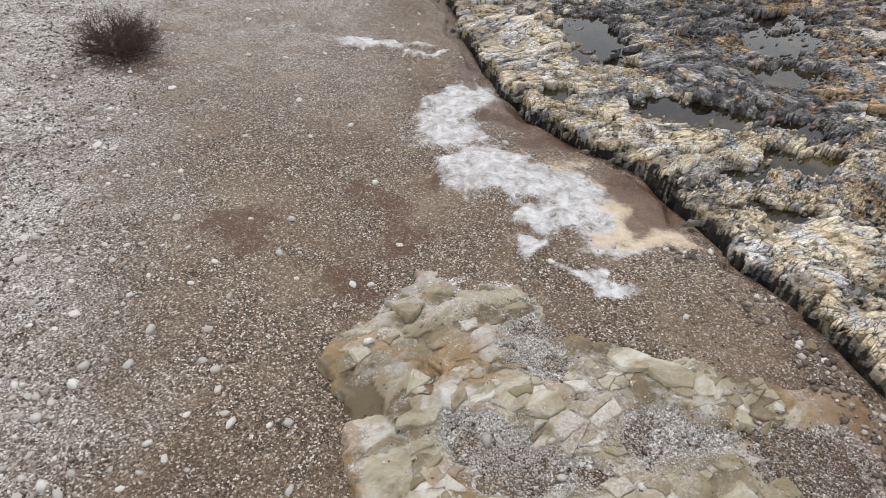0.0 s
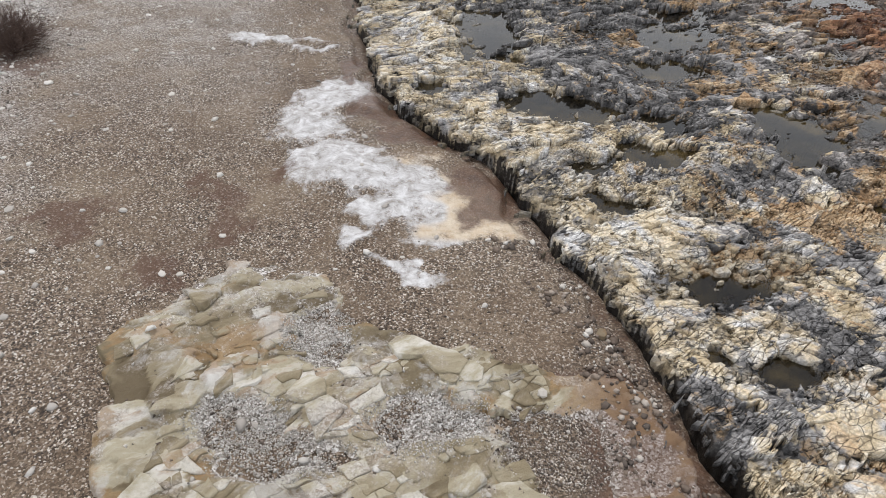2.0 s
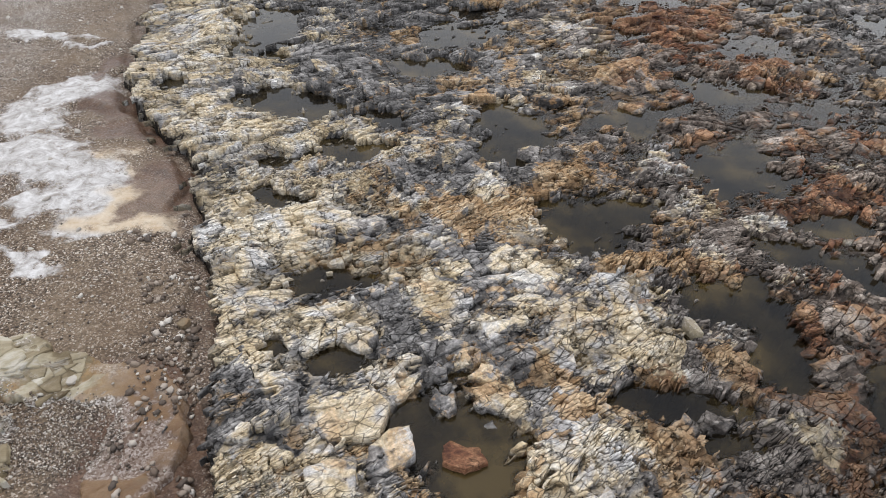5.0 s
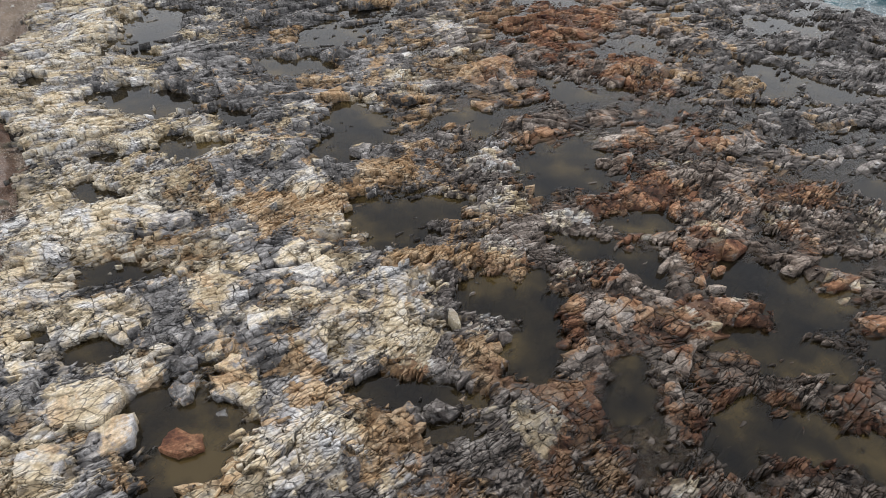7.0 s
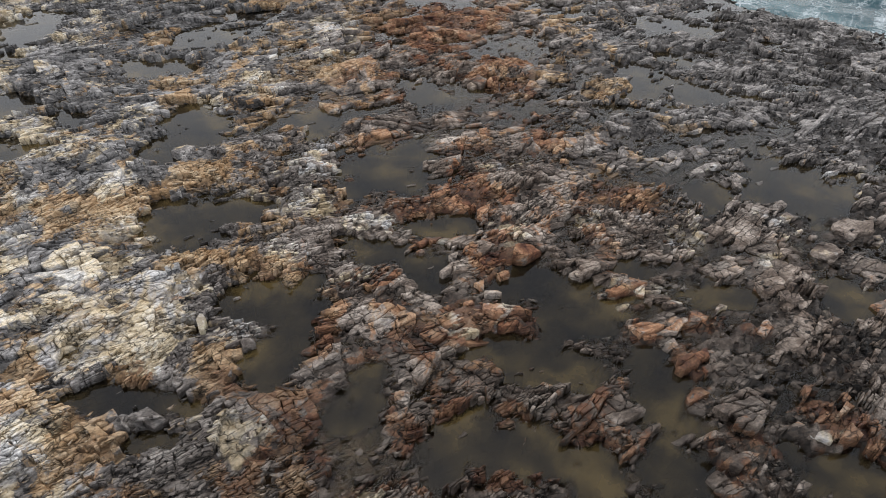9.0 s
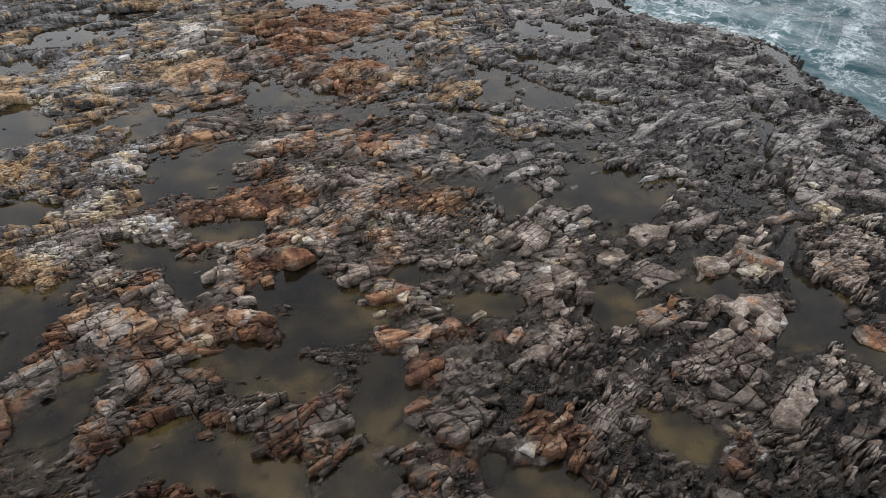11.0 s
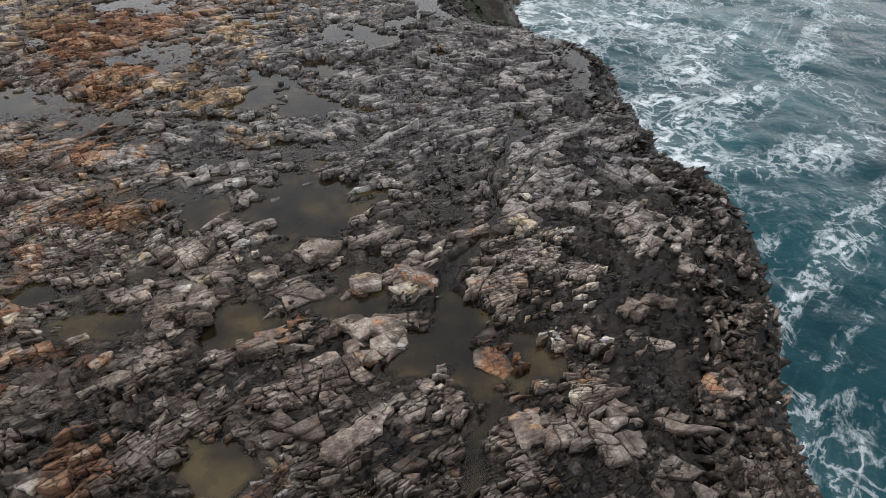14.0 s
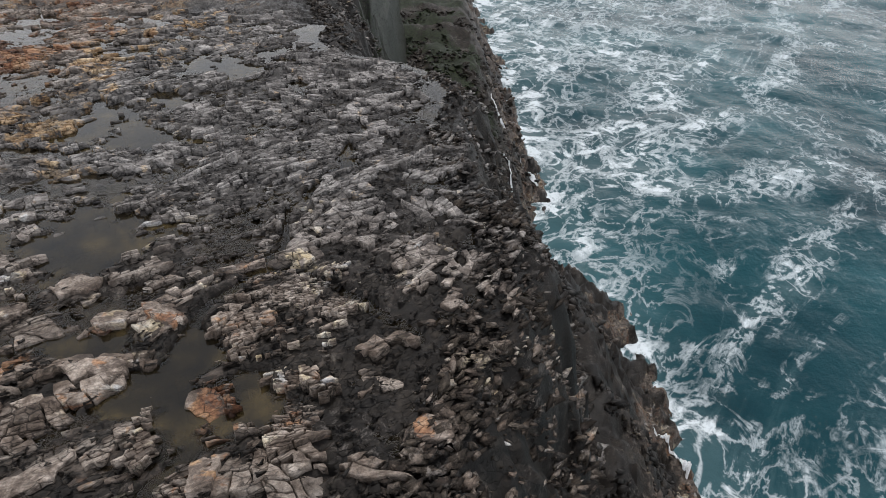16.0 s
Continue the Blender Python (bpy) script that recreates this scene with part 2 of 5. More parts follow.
def slab_material():
    """Smooth olive and cream ledge, dusted with sand, ochre stains in the joints."""
    m = Nodes("ledge_rock")
    cell = m.attr("cell")
    n1, n2 = m.band(m.noise(3.2, 6, 0.66, stretch=(0.6, 1.2, 1), turn=-STRIKE, distort=0.5), 0.3, 0.7), m.noise(12.0, 6, 0.75)
    base = m.ramp(m.maths("ADD", m.maths("MULTIPLY", cell, 0.55), m.maths("MULTIPLY", n1, 0.45)),
                  (0.15, (0.13, 0.095, 0.05)), (0.38, (0.25, 0.20, 0.12)), (0.6, (0.40, 0.35, 0.245)), (0.85, (0.67, 0.64, 0.58)))
    ochre = m.ramp(n2, (0.3, (0.20, 0.105, 0.04)), (0.7, (0.36, 0.23, 0.10)))
    col = m.mix(m.band(m.maths("ADD", n1, m.attr("rust")), 0.55, 0.85, 0.0, 0.75), base, ochre)
    white = m.band(m.noise(2.2, 6, 0.7, distort=0.6), 0.52, 0.62, 0.0, 0.5)
    col = m.mix(white, col, m.ramp(n2, (0.3, (0.42, 0.40, 0.37)), (0.7, (0.68, 0.67, 0.65))))
    speck = m.t.nodes.new("ShaderNodeSeparateColor")
    m.t.links.new(m.cells(95.0, out="Color"), speck.inputs[0])
    grit = m.ramp(speck.outputs[0], (0.0, (0.05, 0.042, 0.036)), (0.3, (0.22, 0.19, 0.165)), (0.65, (0.44, 0.405, 0.37)), (0.97, (0.80, 0.78, 0.75)))
    col = m.mix(m.band(m.maths("ADD", m.attr("dust"), m.maths("MULTIPLY", m.maths("SUBTRACT", n2, 0.5), 1.2)), 0.35, 0.7, 0.0, 0.9), col, grit)
    col = m.mix(m.band(m.noise(1.7, 8, 0.8, distort=0.4), 0.51, 0.60, 0.0, 0.6), col, m.mix(0.5, grit, (0.33, 0.27, 0.21)))
    wet = m.attr("wet")
    col = m.mix(m.maths("MULTIPLY", wet, 0.7), col, (0.13, 0.06, 0.03))
    m.bump(m.maths("ADD", m.maths("MULTIPLY", n2, 0.9), m.maths("MULTIPLY", m.noise(50.0, 5, 0.75), 0.5)), 0.9, 0.02)
    return m.done(col, m.maths("SUBTRACT", 0.75, m.maths("MULTIPLY", wet, 0.35)))


def pool_material():
    """Still, murky brown water: clear at its shallow rim, opaque where it is deep."""
    m = Nodes("pool_water")
    col = m.ramp(m.noise(1.9, 6, 0.62), (0.36, (0.006, 0.0048, 0.003)), (0.50, (0.022, 0.0165, 0.008)), (0.64, (0.074, 0.053, 0.021)))
    ripple = m.t.nodes.new("ShaderNodeBump")
    ripple.inputs["Strength"].default_value = 0.06
    ripple.inputs["Distance"].default_value = 0.01
    m.put(ripple.inputs["Height"], m.noise(6.0, 2, 0.5))
    clear, murk = m.t.nodes.new("ShaderNodeBsdfTransparent"), m.t.nodes.new("ShaderNodeBsdfDiffuse")
    clear.inputs["Color"].default_value = (0.80, 0.74, 0.62, 1)
    m.put(murk.inputs["Color"], col)
    gloss, rim = m.t.nodes.new("ShaderNodeBsdfGlossy"), m.t.nodes.new("ShaderNodeFresnel")
    gloss.inputs["Roughness"].default_value = 0.04
    rim.inputs["IOR"].default_value = 1.44
    m.put(gloss.inputs["Normal"], ripple.outputs["Normal"])
    body, face = m.t.nodes.new("ShaderNodeMixShader"), m.t.nodes.new("ShaderNodeMixShader")
    m.put(body.inputs[0], m.band(m.attr("depth"), 0.0, 0.15, 0.08, 0.92))
    m.put(body.inputs[1], clear.outputs[0])
    m.put(body.inputs[2], murk.outputs[0])
    m.put(face.inputs[0], rim.outputs[0])
    m.put(face.inputs[1], body.outputs[0])
    m.put(face.inputs[2], gloss.outputs[0])
    m.put(m.t.nodes["Material Output"].inputs["Surface"], face.outputs[0])
    m.t.nodes.remove(m.bsdf)
    return m.mat


def sea_material():
    """Teal sea with lacy white foam, thickest by the rocks."""
    m = Nodes("sea_water")
    col = m.ramp(m.noise(0.1, 4, 0.55), (0.3, (0.007, 0.030, 0.040)), (0.55, (0.014, 0.060, 0.072)), (0.75, (0.030, 0.105, 0.122)))
    def lace(scale, width, turn):
        """Torn filaments of foam, drawn out by the swell."""
        n = m.noise(scale, 6, 0.58, stretch=(1.0, 0.72, 1.0), turn=turn, distort=0.55)
        return m.band(m.maths("ABSOLUTE", m.maths("SUBTRACT", n, 0.5)), 0.0, width, 1.0, 0.0)

    near = m.attr("shore")
    streak = m.noise(0.11, 7, 0.7, stretch=(1.0, 0.55, 1), turn=0.5, distort=1.2)
    cover = m.maths("ADD", m.band(streak, 0.39, 0.63), m.maths("MULTIPLY", near, 1.2))
    torn = m.noise(1.6, 8, 0.75, distort=0.8)
    web = m.maths("MAXIMUM", lace(0.30, 0.030, 0.5), m.maths("MULTIPLY", lace(0.62, 0.034, 0.2), 0.8))
    web = m.maths("MULTIPLY", web, m.band(torn, 0.34, 0.50))
    froth = m.band(m.noise(0.75, 8, 0.62, distort=0.5), 0.52, 0.60)
    solid = m.maths("MULTIPLY", froth, m.band(cover, 0.45, 1.1))
    foam = m.maths("MAXIMUM", m.maths("MULTIPLY", m.maths("MULTIPLY", web, 0.64), m.band(cover, 0.08, 0.8)), solid)
    foam = m.maths("MULTIPLY", foam, m.band(m.noise(5.0, 6, 0.75), 0.3, 0.5, 0.4, 1.0))
    milky = m.maths("MULTIPLY", m.band(cover, 0.2, 1.3), 0.16)
    col = m.mix(milky, col, (0.22, 0.33, 0.34))
    col = m.mix(foam, col, (0.66, 0.71, 0.73))
    m.bump(m.maths("ADD", m.noise(0.9, 6, 0.6), m.maths("MULTIPLY", foam, 0.15)), 0.5, 0.25)
    return m.done(col, m.maths("ADD", 0.16, m.maths("MULTIPLY", foam, 0.6)), IOR=1.33, Specular_IOR_Level=0.12)


def plain_material(name, stops, scale, rough, bump=0.5):
    m = Nodes(name)
    n = m.noise(scale, 5, 0.65)
    m.bump(m.noise(scale * 3, 4, 0.7), bump, 0.01)
    return m.done(m.ramp(n, *stops), rough)


ROCK, SAND, LEDGE = rock_material(), sand_material(), slab_material()
POOL, SEA = pool_material(), sea_material()
GRAVEL = pebble_material("beach_gravel", ((0.0, (0.03, 0.021, 0.017)), (0.4, (0.12, 0.083, 0.06)), (0.62, (0.24, 0.185, 0.14)), (0.82, (0.44, 0.385, 0.33)), (1.0, (0.74, 0.70, 0.64))), False)
PEBBLE = pebble_material("white_pebble", ((0.0, (0.40, 0.37, 0.33)), (0.4, (0.55, 0.51, 0.45)), (1.0, (0.74, 0.71, 0.66))), True)
TWIG = plain_material("dead_twig", ((0.3, (0.045, 0.026, 0.019)), (0.7, (0.14, 0.088, 0.068))), 30.0, 0.9)


# ---- numeric noise ----
def lattice(ix, iy, seed):
    h = (ix.astype(np.int64) * 374761393 + iy.astype(np.int64) * 668265263 + seed * 1274126177) & 0xFFFFFFFF
    h = ((h ^ (h >> 13)) * 1274126177) & 0xFFFFFFFF
    h = ((h ^ (h >> 16)) * 2246822519) & 0xFFFFFFFF
    return ((h ^ (h >> 15)) & 0xFFFFFF) / float(0x1000000)


def smooth(v, lo, hi):
    t = np.clip((v - lo) / (hi - lo), 0, 1)
    return t * t * (3 - 2 * t)


def value_noise(x, y, seed):
    ix, iy = np.floor(x), np.floor(y)
    fx, fy = x - ix, y - iy
    fx, fy = fx * fx * (3 - 2 * fx), fy * fy * (3 - 2 * fy)
    a, b = lattice(ix, iy, seed), lattice(ix + 1, iy, seed)
    c, d = lattice(ix, iy + 1, seed), lattice(ix + 1, iy + 1, seed)
    return (a * (1 - fx) + b * fx) * (1 - fy) + (c * (1 - fx) + d * fx) * fy


def fbm(x, y, seed, octaves=4):
    total, size, norm = 0.0, 1.0, 0.0
    for k in range(octaves):
        total = total + size * value_noise(x * 2 ** k + 17.3 * k, y * 2 ** k - 9.1 * k, seed + k)
        norm += size
        size *= 0.5
    return total / norm


def fracture(u, v, seed):
    """Irregular cells: the gap to the next cell, the way from the cell's middle, and three chances for the cell."""
    iu, iv = np.floor(u), np.floor(v)
    best = np.full(u.shape, 9.0)
    second = best.copy()
    du, dv, ci, cj = (np.zeros(u.shape) for _ in range(4))
    for a in (-1, 0, 1):
        for b in (-1, 0, 1):
            gi, gj = iu + a, iv + b
            x = gi + 0.1 + 0.8 * lattice(gi, gj, seed)
            y = gj + 0.1 + 0.8 * lattice(gi, gj, seed + 1)
            d = np.maximum(np.abs(u - x), np.abs(v - y)) * 0.45 + np.hypot(u - x, v - y) * 0.55
            closer = d < best
            second = np.where(closer, best, np.minimum(second, d))
            best = np.where(closer, d, best)
            du, dv = np.where(closer, u - x, du), np.where(closer, v - y, dv)
            ci, cj = np.where(closer, gi, ci), np.where(closer, gj, cj)
    return second - best, du, dv, lattice(ci, cj, seed + 2), lattice(ci, cj, seed + 3), lattice(ci, cj, seed + 4)


# ---- plan of the shore ----
WATER = 0.03                  # level of the rock pools
SEA_Z = -12.8                 # level of the sea
WEST = ((-40, 4.5), (0.0, 3.05), (1.55, 2.92), (1.9, 2.72), (2.25, 2.72), (2.65, 2.56), (2.95, 2.5), (3.2, 2.4), (3.5, 2.2), (4.1, 1.95), (4.5, 1.78),
        (4.95, 1.62), (5.2, 1.35), (5.5, 1.02), (5.8, 0.7), (6.35, 0.48), (7.0, 0.24), (7.7, 0.07), (8.9, -0.12), (12, -0.6), (60, -8))
EAST = ((-40, 12.5), (1.5, 13.5), (2.7, 13.66), (3.5, 13.84), (4.0, 13.95), (4.5, 14.06), (5.0, 14.13), (5.5, 14.05), (6.0, 13.9), (6.8, 13.76), (7.6, 13.58),
        (8.5, 13.62), (9.15, 13.5), (9.4, 13.15), (9.55, 12.75), (9.7, 12.35), (9.9, 12.0), (10.3, 11.8), (10.75, 11.68), (11.4, 11.45), (13.1, 11.15), (18, 10.2), (60, 6))
# the low terrace under the cliff: its brink and its foot in the sea
BRINK = ((-40, 18.6), (9, 18.15), (12.8, 18.05), (14.8, 17.75), (16.2, 17.1), (18, 16.0), (23, 15.7), (30, 15.4), (40, 14.9), (48, 14.1), (70, 11), (200, 0))
FOOT = ((-40, 21.6), (11.7, 20.8), (16.6, 20.7), (19, 20.15), (20.9, 19.1), (22.6, 17.6), (28.4, 18.3), (34, 17.4), (42.7, 17.4), (53.8, 16.3), (62, 14.9), (80, 12), (200, 2))
# hollows that hold water, cream and rusty stains, bare dark beds: x, y, half-widths
POOLS_WEST = ((1.11, 6.18, 0.15, 0.16), (1.79, 7.92, 0.44, 0.82), (2.52, 5.94, 0.56, 0.28), (2.55, 4.66, 0.22, 0.11), (2.68, 4.17, 0.23, 0.13), (3.06, 2.53, 0.08, 0.07),
              (3.24, 4.97, 0.29, 0.2), (3.32, 3.14, 0.28, 0.13), (3.46, 2.39, 0.14, 0.12), (3.5, 5.67, 0.23, 0.17), (3.78, 6.96, 0.33, 0.32), (4.02, 7.9, 0.28, 0.34),
              (4.2, 8.04, 0.41, 0.28), (4.3, 1.88, 0.32, 0.3), (4.73, 5.41, 0.31, 0.54), (5.31, 4.05, 0.45, 0.36), (5.58, 2.2, 0.33, 0.13), (5.76, 1.97, 0.21, 0.15),
              (5.9, 5.76, 0.25, 0.25), (6.11, 3.14, 0.41, 0.27))
POOLS_MID = ((6.36, 2.71, 0.21, 0.27), (6.8, 3.78, 0.26, 0.14), (6.81, 2.18, 0.1, 0.12), (6.81, 4.96, 0.46, 0.43), (6.97, 2.34, 0.11, 0.19), (7, 6.53, 0.32, 0.29),
             (7.25, 3.48, 0.18, 0.2), (7.34, 4.12, 0.34, 0.18), (7.43, 1.92, 0.13, 0.17), (7.59, 2.12, 0.19, 0.21), (7.81, 2.06, 0.32, 0.18), (7.93, 2.73, 0.29, 0.2),
             (8.02, 3.38, 0.27, 0.19), (8.11, 2.64, 0.34, 0.2), (8.2, 3.15, 0.36, 0.3), (8.31, 1.94, 0.11, 0.13), (8.44, 3.04, 0.16, 0.12), (8.77, 1.98, 0.17, 0.16),
             (8.79, 2.5, 0.25, 0.26), (8.81, 3.67, 0.16, 0.1))
POOLS_EAST = ((9.29, 3.41, 0.16, 0.14), (9.4, 2.1, 0.09, 0.08), (9.46, 3.4, 0.17, 0.11), (9.62, 7.06, 0.29, 0.63), (9.64, 1.96, 0.24, 0.12), (9.7, 4.72, 0.18, 0.22),
              (10.04, 7.84, 0.27, 0.2), (10.16, 6.73, 0.47, 0.34), (10.31, 3.46, 0.18, 0.19), (10.33, 8.98, 0.47, 0.29), (10.48, 4.98, 0.43, 0.43), (10.5, 2.38, 0.14, 0.2),
              (10.5, 3.37, 0.16, 0.17), (11.01, 3.68, 0.23, 0.11), (11.63, 3.3, 0.24, 0.19), (11.78, 3.51, 0.18, 0.26), (12.04, 3.23, 0.27, 0.16), (12.34, 3.25, 0.19, 0.19))
PALE_WEST = ((1.2, 7.35, 0.36, 1.23), (2.24, 6.21, 0.36, 0.25), (2.26, 5.34, 0.38, 0.45), (2.64, 2.56, 0.14, 0.19), (2.66, 5.03, 0.26, 0.23), (2.73, 3.61, 0.25, 0.34),
             (3.11, 3.95, 0.18, 0.27), (3.46, 2.76, 0.28, 0.19), (3.56, 3.42, 0.39, 0.19), (3.63, 1.68, 0.18, 0.17), (3.63, 6.33, 0.18, 0.2), (3.64, 1.96, 0.26, 0.24),
             (4.15, 5.6, 0.17, 0.3), (4.2, 3.26, 0.16, 0.09), (4.76, 5.97, 0.27, 0.21), (4.77, 3.34, 0.23, 0.18), (4.82, 3.79, 0.22, 0.13), (5.01, 1.68, 0.24, 0.15))
PALE_EAST = ((5.31, 6.76, 0.39, 0.5), (5.33, 3.15, 0.24, 0.13), (5.41, 2.69, 0.3, 0.23), (5.43, 8.42, 0.42, 0.4), (5.6, 7.31, 0.5, 0.45), (5.67, 8.22, 0.38, 0.41),
             (6.01, 4.94, 0.27, 0.26), (6.14, 4.29, 0.24, 0.24), (6.18, 5.04, 0.17, 0.26), (6.33, 2, 0.16, 0.1), (6.7, 4.04, 0.21, 0.17), (7.08, 1.65, 0.11, 0.09),
             (7.71, 2.96, 0.22, 0.25), (7.88, 3.98, 0.21, 0.1), (8.58, 4.1, 0.19, 0.2), (9.31, 2.87, 0.17, 0.07), (9.71, 2.3, 0.15, 0.12), (10.83, 2.36, 0.13, 0.14))
RUST_WEST = ((3.05, 6.21, 0.12, 0.11), (3.57, 7.78, 0.28, 0.27), (3.83, 1.85, 0.09, 0.13), (4.25, 4.06, 0.23, 0.13), (4.59, 1.66, 0.11, 0.12), (4.79, 4.23, 0.26, 0.22),
             (4.84, 2.39, 0.1, 0.13), (4.91, 2.13, 0.12, 0.1), (5.07, 3.59, 0.12, 0.08), (5.18, 4.65, 0.2, 0.11), (5.48, 1.94, 0.13, 0.1), (5.51, 2.35, 0.18, 0.09),
             (5.54, 3.45, 0.15, 0.15), (5.9, 2.49, 0.22, 0.15), (5.9, 6.21, 0.17, 0.22), (5.9, 7.02, 0.46, 0.35), (5.99, 3.45, 0.26, 0.15), (6.39, 8.79, 0.43, 0.41),
             (6.47, 2.07, 0.15, 0.16), (6.58, 5.22, 0.27, 0.17), (6.63, 5.4, 0.34, 0.23))
RUST_MID = ((6.7, 1.74, 0.11, 0.17), (7.03, 4.35, 0.12, 0.12), (7.09, 8.87, 0.63, 0.57), (7.2, 8.41, 0.5, 0.64), (7.27, 2.12, 0.19, 0.14), (7.4, 4.77, 0.28, 0.19),
            (7.49, 2.27, 0.12, 0.08), (7.49, 4.48, 0.45, 0.29), (7.67, 2.77, 0.18, 0.1), (7.68, 3.05, 0.3, 0.13), (7.74, 2.7, 0.13, 0.12), (7.81, 3.64, 0.16, 0.2),
            (7.88, 2.29, 0.1, 0.08), (7.89, 3.08, 0.13, 0.19), (7.89, 7.21, 0.19, 0.22), (7.9, 3.78, 0.17, 0.25), (7.9, 7.4, 0.33, 0.39), (7.96, 1.86, 0.17, 0.09),
            (8.01, 6.82, 0.35, 0.22), (8.3, 5.55, 0.2, 0.22), (8.32, 2.14, 0.12, 0.06))
RUST_EAST = ((8.38, 2.41, 0.14, 0.19), (8.48, 2.13, 0.09, 0.09), (8.55, 4.11, 0.18, 0.18), (8.68, 3.39, 0.15, 0.1), (8.68, 9.07, 0.22, 0.36), (8.72, 2.97, 0.14, 0.09),
             (8.99, 2.69, 0.13, 0.17), (9.01, 4.69, 0.32, 0.34), (9.07, 1.96, 0.17, 0.16), (9.21, 3.07, 0.14, 0.1), (9.24, 2.17, 0.25, 0.13), (9.57, 3.02, 0.14, 0.09),
             (9.6, 2.25, 0.19, 0.14), (9.68, 2.36, 0.2, 0.15), (9.9, 2.2, 0.15, 0.19), (10.74, 3.49, 0.07, 0.1), (10.78, 2.31, 0.16, 0.15), (11.86, 2.39, 0.09, 0.07),
             (12.18, 3.18, 0.14, 0.11), (12.22, 2.67, 0.09, 0.14))
BARE = ((9.62, 2.56, 0.31, 0.11), (10.39, 2.98, 0.27, 0.11), (10.9, 3.25, 0.29, 0.1), (11.61, 2.52, 0.19, 0.11), (11.7, 3.67, 0.38, 0.13), (12.28, 3.54, 0.15, 0.1),
        (12.96, 3.28, 0.21, 0.09), (13.12, 3.19, 0.31, 0.17), (13.14, 3.95, 0.25, 0.19), (13.24, 2.61, 0.2, 0.19), (13.48, 3.68, 0.36, 0.29), (14.09, 2.77, 0.39, 0.15),
        (14.16, 3.18, 0.42, 0.26), (14.18, 3.77, 0.24, 0.33))
# the open joint that cuts the seaward part of the shelf, and its branch
GULLY = ((12.55, 7.3), (12.32, 6.08), (12.19, 5.53), (12.14, 5.05), (11.96, 4.4), (11.85, 4.04), (11.77, 3.67), (11.74, 3.35), (11.8, 3.11), (11.92, 2.81), (11.91, 2.5), (11.88, 1.6))
BRANCH = ((11.96, 4.5), (12.31, 4.61), (12.66, 4.45), (13.02, 4.19), (13.34, 3.89))


def off_line(x, y, line):
    """Distance to a broken line."""
    d = np.full(x.shape, 9.0)
    for (ax, ay), (bx, by) in zip(line, line[1:]):
        t = np.clip(((x - ax) * (bx - ax) + (y - ay) * (by - ay)) / ((bx - ax) ** 2 + (by - ay) ** 2), 0, 1)
        d = np.minimum(d, np.hypot(x - ax - t * (bx - ax), y - ay - t * (by - ay)))
    return d


def along(table, y):
    return np.interp(y, [p[0] for p in table], [p[1] for p in table])


def patches(x, y, spots, soft=0.45):
    k = np.zeros(x.shape)
    for px, py, rx, ry in spots:
        near = (np.abs(x - px) < rx * 1.8) & (np.abs(y - py) < ry * 1.8)
        if near.any():
            k[near] = np.maximum(k[near], 1 - smooth(np.hypot((x[near] - px) / rx, (y[near] - py) / ry), 1 - soft, 1 + soft))
    return k


def basin(x, y, pools, rough):
    """How deep inside a pool's hollow a place lies, 0 to 1."""
    k = np.zeros(x.shape)
    for px, py, rx, ry in pools:
        rx, ry = rx * 1.14, ry * 1.14
        near = (np.abs(x - px) < rx * 2.0) & (np.abs(y - py) < ry * 2.0)
        if near.any():
            e = np.hypot((x[near] - px) / rx, (y[near] - py) / ry) + rough[near]
            k[near] = np.maximum(k[near], 1 - smooth(e, 0.75, 1.2))
    return k


